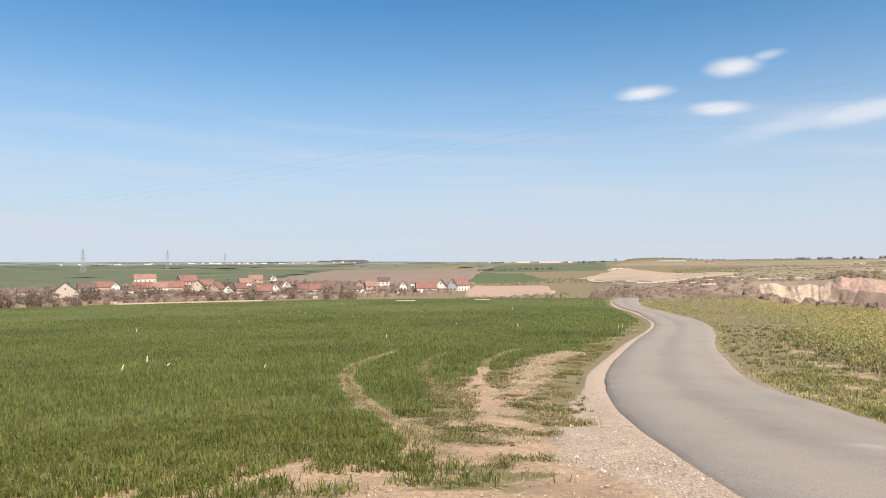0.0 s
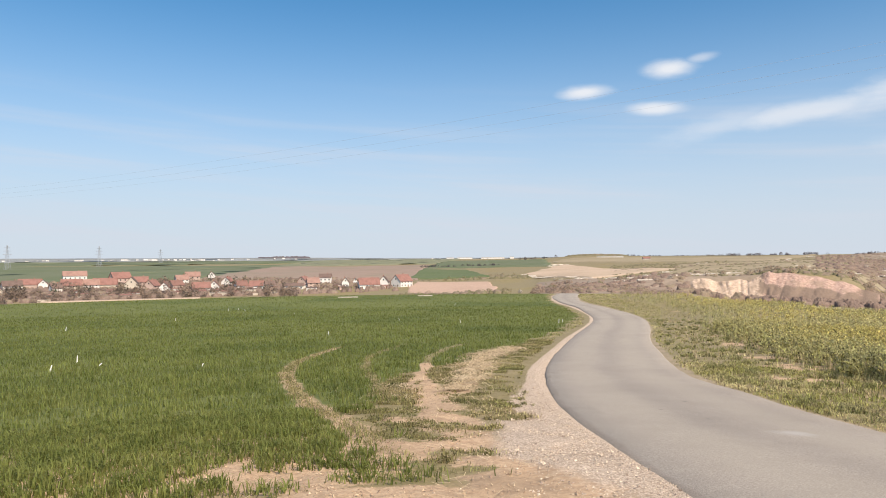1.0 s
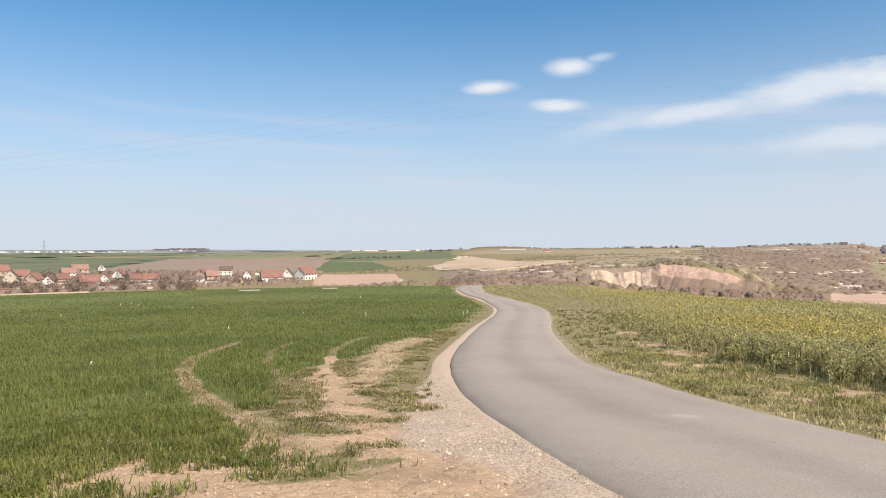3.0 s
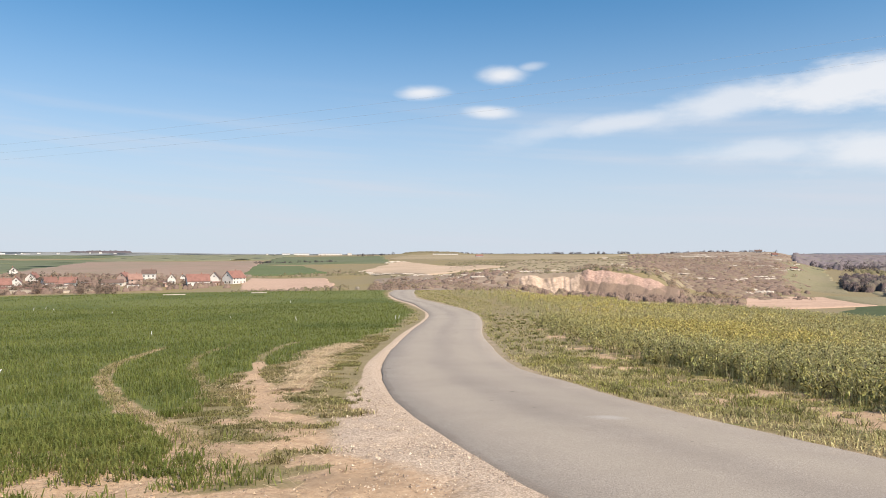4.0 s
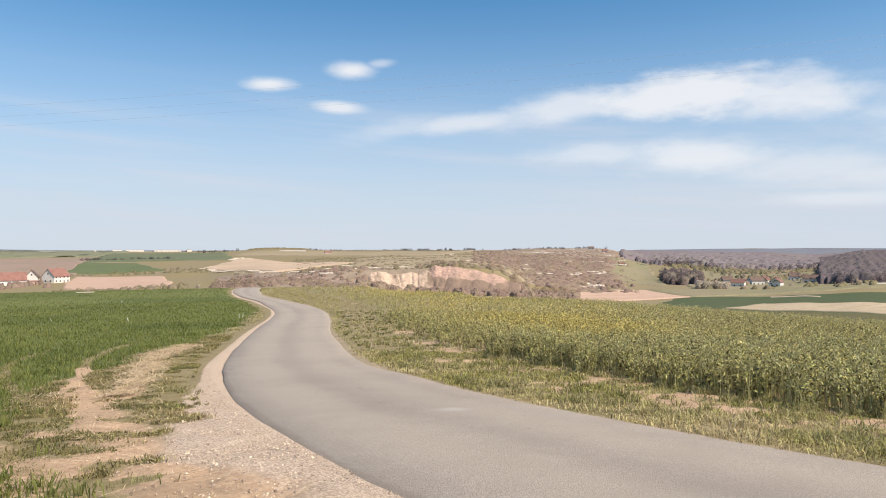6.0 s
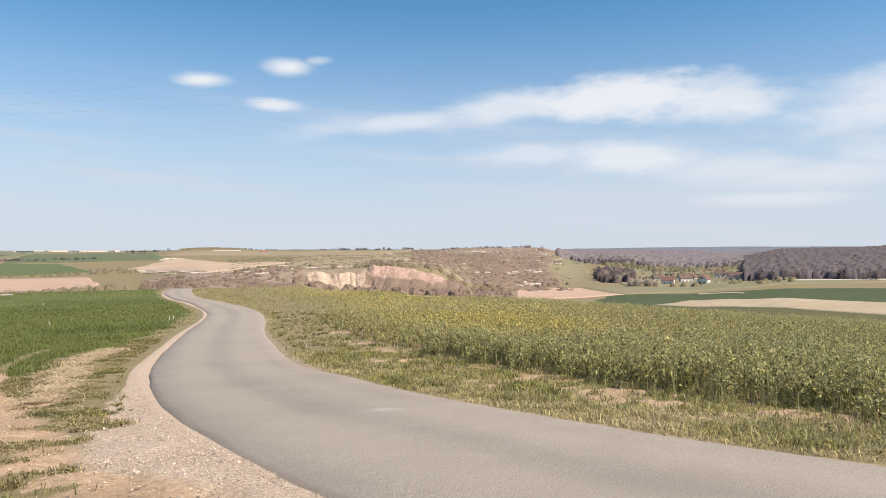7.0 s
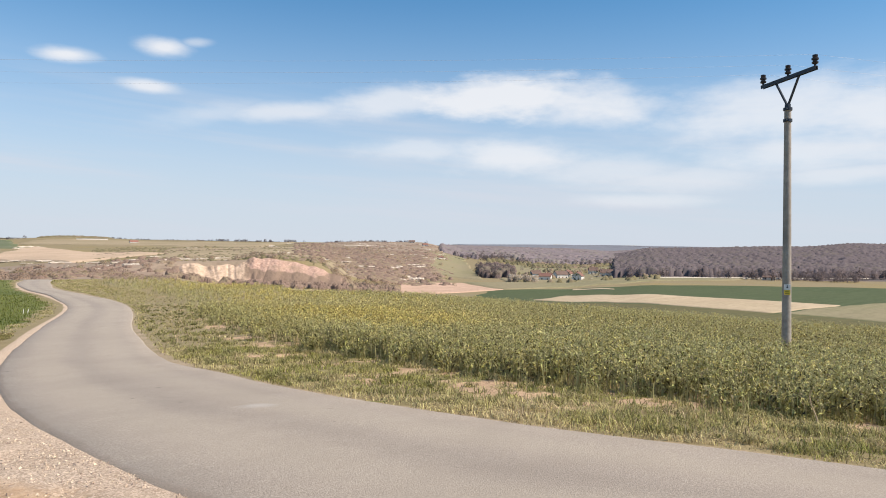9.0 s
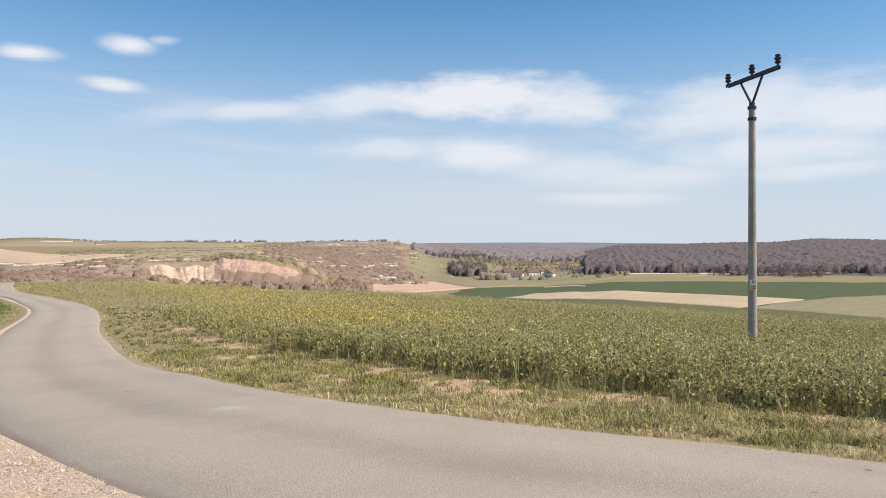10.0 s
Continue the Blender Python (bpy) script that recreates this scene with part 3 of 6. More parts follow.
# ---- ground: one sheet out to the horizon ----
def ground_sheet():
    a = np.concatenate([np.arange(-180, -42, 4.0), np.arange(-42, 6, .5), np.arange(6, 26, .2), np.arange(26, 90, .5), np.linspace(90, 180, 24)])
    r = np.concatenate([[.03], np.exp(np.linspace(math.log(.6), math.log(4850), 600))])
    A, R = np.meshgrid(np.radians(a), r)
    x, y = (np.sin(A) * R).ravel(), (np.cos(A) * R).ravel()
    z = height(x, y)
    near = np.hypot(x, y) < 420
    road = np.full(len(x), 99.0)
    road[near] = beside(x[near], y[near], ROADLINE[::2])
    z -= .06 * soft(np.abs(road), HALF + .02, HALF - .4)
    z += near * (.03 * swell(x, y, 1.7, 8) + .012 * swell(x, y, .5, 9)) * soft(np.abs(road), HALF, HALF + .6)
    # close the sheet under the eye with a fan
    k = np.arange(len(a) - 1)
    fan = np.stack([np.full(len(k), len(x)), k + 1, k], 1)
    x, y, z, near = np.append(x, 0), np.append(y, 0), np.append(z, z[0]), np.append(near, True)
    me = mesh_of(np.stack([x, y, z], 1), np.concatenate([grid_tris(len(r), len(a)), fan]), [M_GROUND], smooth=True)
    soil, gravel, wheat, green = (np.zeros(len(x)) for _ in range(4))
    soil[near], gravel[near], wheat[near], green[near] = masks(x[near], y[near])
    soil = np.maximum(soil, .46 * green * soft(np.hypot(x, y), 20, 8))
    soil = np.maximum(soil, .66 * green * soft(np.hypot(x, y), 11, 7))
    wheat *= soft(np.hypot(x, y), 5, 13)
    wheat[near] *= (1 - worn(x[near], y[near])) * np.maximum(soft(green[near], .6, .98), soft(np.hypot(x, y)[near], 60, 90))
    for name, v in (("soil", soil), ("gravel", gravel), ("wheat", wheat)):
        at = me.attributes.new(name, "FLOAT", "POINT")
        at.data.foreach_set("value", v.astype(np.float32))
    return tagged(new("ground", me), "rolling farmland with turf, bare earth and gravel", "ground", kind="structure")


ground_sheet()


def road_strip():
    p = ROADLINE
    d = np.gradient(p, axis=0)
    d /= np.hypot(d[:, 0], d[:, 1])[:, None]
    side = np.stack([d[:, 1], -d[:, 0]], 1)
    across = np.array([-1.0, -.97, -.7, -.35, 0, .35, .7, .97, 1.0])
    # the rim beside the turnout runs a little out of true
    rim = np.interp(p[:, 1], (3, 5.2, 6.5, 8.3, 11, 17, 26, 40, 55, 70), (-.2, -.16, -.03, .1, .17, .19, 0, 0, .05, 0))
    verts, att = [], []
    for k, u in enumerate(across):
        wob = .012 * swell(p[:, 0], p[:, 1], 1.3, 31 + k) * (abs(u) > .9) + .02 * swell(p[:, 0], p[:, 1], 4, 41) * (abs(u) > .9)
        q = p + side * (u * HALF * (1 - .24 * soft(p[:, 1], 66, 80) * soft(p[:, 1], 112, 96) - .09 * soft(p[:, 1], 14, 18) * soft(p[:, 1], 44, 33) - .03 * soft(p[:, 1], 33, 44)) + wob + rim * max(-u, 0))[:, None]
        z = height(q[:, 0], q[:, 1]) + .03 * (1 - u * u) + (.012 if abs(u) < .99 else -.03)
        verts.append(np.column_stack([q, z]))
        att.append(np.full(len(p), u))
    v = np.stack(verts, 1).reshape(-1, 3)
    me = mesh_of(v, grid_tris(len(p), len(across)), [M_ASPHALT], smooth=True)
    me.attributes.new("across", "FLOAT", "POINT").data.foreach_set("value", np.stack(att, 1).ravel().astype(np.float32))
    tagged(new("road", me), "narrow winding country lane of worn grey asphalt", "road", kind="structure")


road_strip()


# ---- fields in the distance ----
def field(label, corners, mat, lift=.35, n=40):
    """A field between four corners (bearing, distance), laid over the land."""
    c = np.array(corners, float)
    u = np.concatenate([[0, .012], np.linspace(0, 1, n - 2)[1:-1], [.988, 1]])
    s, t = np.meshgrid(u, u)
    s, t = s.ravel()[:, None], t.ravel()[:, None]
    xy = np.stack(polar(c[:, 0], c[:, 1]), 1)
    q = xy[0] * (1 - s) * (1 - t) + xy[1] * s * (1 - t) + xy[2] * s * t + xy[3] * (1 - s) * t
    edge = np.minimum(np.minimum(s, 1 - s), np.minimum(t, 1 - t))[:, 0]
    size = np.hypot(*(xy[2] - xy[0])) * .012
    q = q + size * np.stack([swell(q[:, 0], q[:, 1], 60, 51), swell(q[:, 0], q[:, 1], 60, 52)], 1)
    r = np.hypot(q[:, 0], q[:, 1])
    z = height(q[:, 0], q[:, 1]) + lift + r * .0006 - (lift + r * .0006 + .05) * (edge < .0005)
    me = mesh_of(np.column_stack([q, z]), grid_tris(n, n), [mat], smooth=True)
    return tagged(new("field", me), label, "field", group="distant fields", kind="structure")


F_GREEN = field_material("green corn", (.115, .138, .078), (.14, .16, .09), 20, (.155, .165, .105))
F_DARK = field_material("dark green corn", (.066, .088, .042), (.084, .106, .052), 60, (.082, .10, .05))
F_LIGHT = field_material("pale green pasture", (.17, .18, .11), (.21, .215, .135), 35, (.215, .205, .135))
F_PINK = field_material("ploughed red earth", (.415, .29, .215), (.495, .355, .265), 75, (.455, .325, .24))
F_RED = field_material("red-brown tilth", (.255, .19, .148), (.31, .235, .185), 75, (.24, .20, .145))
F_TAN = field_material("dry stubble", (.44, .335, .24), (.51, .395, .29), 40, (.40, .31, .215))
F_SAND = field_material("pale sandy tilth", (.405, .325, .22), (.48, .395, .275), 10, (.365, .30, .20))
F_WOODS = field_material("woodland floor", (.13, .108, .105), (.16, .135, .13), 30, (.12, .11, .10))
F_HEATH = field_material("dry heath", (.25, .195, .15), (.32, .255, .195), 30, (.235, .195, .135))
F_DRY = field_material("dry thin turf", (.295, .24, .155), (.345, .285, .19), 30, (.26, .222, .138))
# blue of distance haze is mixed into the woods' own colour
F_FARHAZE = field_material("far wooded hills with haze in the colour", (.165, .175, .20), (.195, .205, .235), 40, (.15, .16, .18))
F_OLIVE = field_material("thin pasture", (.20, .188, .108), (.24, .222, .13), 50, (.25, .215, .14))
F_RAPE = field_material("rapeseed seen from afar", (.105, .105, .048), (.135, .13, .06), 15, (.12, .108, .055))
F_HILL = field_material("green corn on a rise", (.105, .135, .065), (.13, .158, .078), 60, (.125, .148, .075))
# greyed and lightened base colour stands in for haze over the plain
F_PLAINHAZE = field_material("far plain paled by painted haze", (.235, .245, .235), (.28, .285, .275), 40, (.21, .225, .215))
F_TRACK = field_material("white gravel track", (.52, .48, .41), (.60, .56, .48), 10, (.46, .42, .35))

field("broad green corn field beyond the village", [(-50, 760), (-11, 770), (-6, 1500), (-50, 1900)], F_GREEN, .5)
field("far green corn field on the plain", [(-50, 1950), (-4, 1650), (-3, 2600), (-50, 2700)], F_GREEN, .5)
field("pale green pasture strip on the plain", [(-9, 1350), (4, 1350), (6, 2300), (-5, 2300)], F_LIGHT, 1.0)
field("red-brown tilled slope behind the houses", [(-15, 760), (2.3, 720), (3.5, 1180), (-9, 1250)], F_RED, .9)
field("small hill under dark green corn", [(1.9, 765), (8.6, 725), (6.6, 900), (3.0, 950)], F_HILL, 1.2)
field("light green slope under the horizon", [(3.2, 1000), (13.5, 960), (13, 1700), (5, 1800)], F_GREEN, .8)
field("ploughed reddish field beside the white houses", [(1.6, 493), (9.75, 392), (8.5, 616), (2.5, 670)], F_PINK)
field("dry stubble on the hill above the lane", [(11.4, 735), (16.8, 525), (23.4, 580), (14.6, 1035)], F_TAN, .7)
field("thin pasture on the hilltop", [(13.5, 1350), (30, 900), (33, 1500), (15, 1650)], F_DRY, .8)
field("ploughed reddish field on the valley floor", [(41.27, 402), (49.9, 463), (46.4, 524), (41.5, 485)], F_PINK)
field("wide dark green corn on the valley floor", [(40, 230), (86, 235), (86, 600), (49, 466)], F_DARK, .2)
field("dark budding rapeseed on the far slope", [(42, 240), (86, 235), (86, 262), (51.5, 352)], F_RAPE, .32)
field("dry thin pasture on the plateau over the quarry", [(22.5, 462), (36.6, 462), (35.5, 905), (23.5, 900)], F_DRY, .3)
field("plain along the far skyline, haze painted into its colour", [(-52, 2650), (13, 2600), (13, 4750), (-52, 4750)], F_PLAINHAZE, 1.5)
field("plain along the far skyline, haze painted into its colour", [(13, 2700), (46, 2500), (46, 4750), (13, 4750)], F_PLAINHAZE, 1.5)
field("wooded hills on the far skyline, blue haze painted into their colour", [(44, 2500), (88, 2400), (88, 4750), (44, 4750)], F_FARHAZE, 1.5)
field("olive pasture strip under the wooded ridge", [(49.8, 468), (68, 590), (69, 640), (46.4, 532)], F_OLIVE, .5)
field("pale sandy strip between the green fields", [(52.4, 357), (70.6, 283), (75, 347), (55, 403)], F_SAND, .5)
field("thin green pasture on the valley side", [(70.9, 284), (86, 262), (86, 500), (75.2, 349)], F_OLIVE, .45)
field("narrow pale strip in the corn", [(55.6, 458), (58.9, 442), (58.9, 450), (55.6, 468)], F_SAND, .4)
field("white track along the foot of the woods", [(62.0, 585), (76.5, 668), (76.5, 678), (62.0, 592)], F_TRACK, .8)
field("leaf-strewn floor of the leafless woodland", [(60.5, 615), (88, 690), (88, 1560), (60, 1700)], F_WOODS, .3)
field("leaf-strewn floor of the far woodland", [(46.5, 1000), (61, 900), (61, 2400), (46, 2400)], F_WOODS, .5)
field("dry heath on the hill over the quarry", [(36, 475), (44, 532), (46, 1250), (35, 1350)], F_HEATH, .4)
field("dry heath with scrub round the quarry", [(12.5, 330), (38, 330), (38, 408), (12.5, 560)], F_HEATH, .35)
field("pale dusty track along the village gardens", [(-25.2, 486), (-14.5, 474), (-14.5, 486), (-25.2, 497)], F_TAN, .8)
field("green slope on the side of the valley", [(43.9, 595), (48.4, 572), (46.4, 990), (44.2, 900)], F_OLIVE, .7)
field("olive gardens on the floor of the valley", [(50, 560), (62, 600), (62, 900), (49, 860)], F_OLIVE, .45)


# ---- crops and verges ----
def blades(x, y, tall, wide, lean, rng, foot=0.0):
    """Bent leaves standing on the ground: vertices and triangles."""
    n = len(x)
    a = rng.uniform(0, 6.283, n)
    b = a + rng.uniform(-.8, .8, n) + 1.57
    z = height(x, y) + foot
    cx, cy = np.cos(a) * wide / 2, np.sin(a) * wide / 2
    lx, ly = np.cos(b) * lean * tall, np.sin(b) * lean * tall
    v = np.empty((n, 5, 3))
    v[:, 0] = np.stack([x - cx, y - cy, z - .02], 1)
    v[:, 1] = np.stack([x + cx, y + cy, z - .02], 1)
    v[:, 2] = np.stack([x - cx * .8 + lx * .35, y - cy * .8 + ly * .35, z + tall * .6], 1)
    v[:, 3] = np.stack([x + cx * .8 + lx * .35, y + cy * .8 + ly * .35, z + tall * .6], 1)
    v[:, 4] = np.stack([x + lx, y + ly, z + tall * (1 - .4 * lean)], 1)
    t = np.array([(0, 1, 2), (1, 3, 2), (2, 3, 4)])
    return v.reshape(-1, 3), (np.arange(n)[:, None, None] * 5 + t[None]).reshape(-1, 3)


def sector(rng, n, a0, a1, r0, r1, power=1.0):
    """n spots between two bearings and two distances; power 2 spreads them evenly over the area, 0 evenly over log distance."""
    a = rng.uniform(a0, a1, n)
    u = rng.uniform(0, 1, n)
    r = np.exp(np.log(r0) + u * np.log(r1 / r0)) if power == 0 else (r0**power + u * (r1**power - r0**power))**(1 / power)
    return polar(a, r)


def join(*pieces):
    """Several vertex and triangle arrays as one."""
    v, t, base = [], [], 0
    for a, b in pieces:
        v.append(a)
        t.append(b + base)
        base += len(a)
    return np.concatenate(v), np.concatenate(t)


def wheat_crop():
    rng = np.random.RandomState(7)
    out = []
    for n, r0, r1, power, tall in ((80000, 5, 12, 1.8, .125), (140000, 9, 85, .45, .14), (85000, 15, 140, .4, .16)):
        x, y = sector(rng, n, -48, 22, r0, r1, power)
        # several blades to each plant
        if r1 < 60:
            x = np.repeat(x[:n // 5], 5) + rng.normal(0, .028, n)
            y = np.repeat(y[:n // 5], 5) + rng.normal(0, .028, n)
        soil, gravel, _, green = masks(x, y)
        r = np.hypot(x, y)
        lush = green - 1.1 * soil - .55 * worn(x, y) - gravel + .30 * swell(x, y, 1.6, 61) + .3 * swell(x, y, .55, 63) * soft(r, 30, 9)
        keep = (green > .1) & (lush > rng.uniform(.15, 1.0, n))
        x, y, r = x[keep], y[keep], r[keep]
        h = tall * rng.uniform(.5, 1.35, len(x)) * (1 + .3 * swell(x, y, 2.2, 62))
        out.append(blades(x, y, h, .009 + r * .0005, rng.uniform(.2, 1.15, len(x)), rng))
    v, t = join(*out)
    tagged(new("wheat", mesh_of(v, t, [M_WHEAT])), "young green wheat sown in rows across the slope", "crop", kind="stuff")


def verge_grass():
    rng = np.random.RandomState(8)
    out, turnout = [], []
    for n, a0, a1, r0, r1, power in ((150000, 8, 100, 7, 24, 1.2), (70000, 8, 50, 20, 140, .7), (170000, -3, 18, 7, 36, 1.0), (15000, -30, -3, 5, 14, 1.2), (40000, 8, 22, 24, 140, .6)):
        x, y = sector(rng, n, a0, a1, r0, r1, power)
        soil, gravel, _, green = masks(x, y)
        road, crop = beside(x, y, ROADLINE[::3]), beside(x, y, CROP)
        r = np.hypot(x, y)
        right = road > 0
        want = np.where(right, soft(road, HALF - .12, HALF + .12) * soft(crop, 1.2, .3) - 1.25 * soft(soil, .3, .85), (1 - green + .4 * green * soft(r, 14, 8)) * soft(-road, HALF + .3 + .5 * soft(r, 24, 12), HALF + .8 + .8 * soft(r, 24, 12)) * 1.05 - 1.15 * soil - gravel * .9)
        want = np.maximum(want, tufts(x, y) * .75 * (road < -HALF - .3))
        tuft = .45 * swell(x, y, .8, 71) + .35 * swell(x, y, 3.5, 72)
        keep = (want > .06) & (want + tuft > rng.uniform(.25, .95, n))
        x, y, r = x[keep], y[keep], r[keep]
        h = np.where(right[keep], .075, .045) * rng.uniform(.5, 1.5, len(x)) * (1 + .8 * swell(x, y, .7, 73))
        (out if a0 > 5 else turnout).append(blades(x, y, np.maximum(h, .03), .006 + r * .0006, rng.uniform(.5, 2.1, len(x)), rng))
    # close tufts on the islands in the trodden earth
    px, py, rx, ry = (np.repeat(q, np.maximum(60, 1500 * np.array(ISLANDS)[:, 2] * np.array(ISLANDS)[:, 3]).astype(int)) for q in np.array(ISLANDS).T)
    x, y = px + rng.normal(0, .55, len(px)) * rx, py + rng.normal(0, .75, len(px)) * ry
    k = (tufts(x, y) + .3 * swell(x, y, .25, 75) > rng.uniform(.15, .8, len(x))) & (beside(x, y, ROADLINE[::3]) < -HALF - .5)
    x, y = x[k], y[k]
    sv, st = blades(x, y, rng.uniform(.015, .055, len(x)), .004 + np.hypot(x, y) * .0005, rng.uniform(.5, 1.7, len(x)), rng)
    # taller tussocks
    cx, cy = sector(rng, 15000, 8, 98, 7, 60, .8)
    road, crop, bare = beside(cx, cy, ROADLINE[::3]), beside(cx, cy, CROP), masks(cx, cy)[0]
    k = (road > HALF + .35) & (crop < .9) & (bare < .55) & (rng.uniform(-.6, 1, len(cx)) < .5 * swell(cx, cy, 2.5, 74) + .25 * soft(crop, -2.5, 0))
    cx, cy = np.repeat(cx[k], 24), np.repeat(cy[k], 24)
    size = np.repeat(rng.uniform(.5, 1.25, int(k.sum())), 24)
    cx, cy = cx + rng.normal(0, .07, len(cx)) * size, cy + rng.normal(0, .07, len(cx)) * size
    tv, tt = blades(cx, cy, rng.uniform(.07, .22, len(cx)) * size, .006 + np.hypot(cx, cy) * .0006, rng.uniform(.5, 2.0, len(cx)), rng)
    tv, tt = join((tv, tt), (sv, st))
    tagged(new("tussocks", mesh_of(tv, tt, [M_TUSSOCK])), "clumps of taller green grass along the verge", "grass", kind="stuff")
    tagged(new("turnout_grass", mesh_of(*join(*turnout), [M_MATTED])), "low matted olive grass between the ruts and gravel", "grass", kind="stuff")
    v, t = join(*out)
    tagged(new("verge_grass", mesh_of(v, t, [M_VERGE])), "rough verge grass, partly dry, beside the lane", "grass", kind="stuff")


def straw_litter():
    rng = np.random.RandomState(9)
    spots = []
    for n, (px, py), s in ((260, (.2, 15), (.45, .9)), (500, (2.2, 12.2), (.3, 1.1)), (420, (.9, 10), (.7, 1.8)), (380, (.5, 6.9), (1.5, .9)), (300, (1.3, 14), (.6, 2.0))):
        spots.append(np.stack([rng.normal(px, s[0], n), rng.normal(py, s[1], n)], 1))
    wedge = dense(RUTS[3], .0017)
    spots.append(wedge + rng.normal(0, 1, wedge.shape) * (.15 + .17 * soft(wedge[:, 1:], 14, 19)))
    p = np.concatenate(spots)
    x, y = p[:, 0], p[:, 1]
    keep = (beside(x, y, ROADLINE[::3]) < -HALF - 1.0) & (swell(x, y, 1.2, 83) + .5 * swell(x, y, .5, 84) > rng.uniform(-.8, .8, len(x)))
    x, y = x[keep], y[keep]
    # lying straws, each a flat sliver
    n = len(x)
    a, ln, w = rng.uniform(0, 6.283, n), rng.uniform(.03, .10, n) * (1 + 1.2 * soft(y, 13, 19)), .0012 + np.hypot(x, y) * .0002
    z, tilt = height(x, y), rng.uniform(-.022, .022, n) * (soft(np.hypot(x, y), 5, 12) + 1.6 * soft(y, 13, 19))
    q = np.empty((n, 4, 3))
    for j, (e, f) in enumerate(((-1, -1), (-1, 1), (1, 1), (1, -1))):
        q[:, j] = np.stack([x + np.cos(a) * ln * e - np.sin(a) * w * f, y + np.sin(a) * ln * e + np.cos(a) * w * f, z + .03 + .03 * soft(np.hypot(x, y), 9, 15) + tilt * e], 1)
    v, t = q.reshape(-1, 3), (np.arange(n)[:, None, None] * 4 + np.array([(0, 1, 2), (0, 2, 3)])[None]).reshape(-1, 3)
    # flattened wheat along the ruts
    flat_ = []
    for k in (0, 1, 4):
        q = dense(RUTS[k], .005)
        q = q[(soft(q[:, 1], 34, 18) + .12) * (.5 if k == 1 else .3 if k == 4 else .8) > rng.uniform(0, 1, len(q))]
        q = q + rng.normal(0, .10 if k < 2 else .26, q.shape)
        flat_.append(blades(q[:, 0], q[:, 1], rng.uniform(.03, .10, len(q)), .006 + np.hypot(q[:, 0], q[:, 1]) * .0005, rng.uniform(.6, 1.8, len(q)), rng))
    tagged(new("flattened_wheat", mesh_of(*join(*flat_), [M_RUT])), "yellowed wheat flattened along the wheel ruts", "crop", kind="stuff")
    x2, y2 = sector(rng, 26000, 15, 85, 8, 60, .8)
    c, road = beside(x2, y2, CROP), beside(x2, y2, ROADLINE[::3])
    k = (c < .2) & (road > HALF + .5) & (swell(x2, y2, 1.5, 81) + .6 * swell(x2, y2, 5, 82) > rng.uniform(-.1, 1.15, len(x2)))
    x2, y2 = x2[k], y2[k]
    v2 = blades(x2, y2, rng.uniform(.08, .22, len(x2)), .004 + np.hypot(x2, y2) * .0006, rng.uniform(.2, .9, len(x2)), rng)
    v, t = join((v, t), v2)
    tagged(new("dry_straw", mesh_of(v, t, [M_STRAW])), "pale dry straw and dead grass on the verge", "straw", kind="stuff")


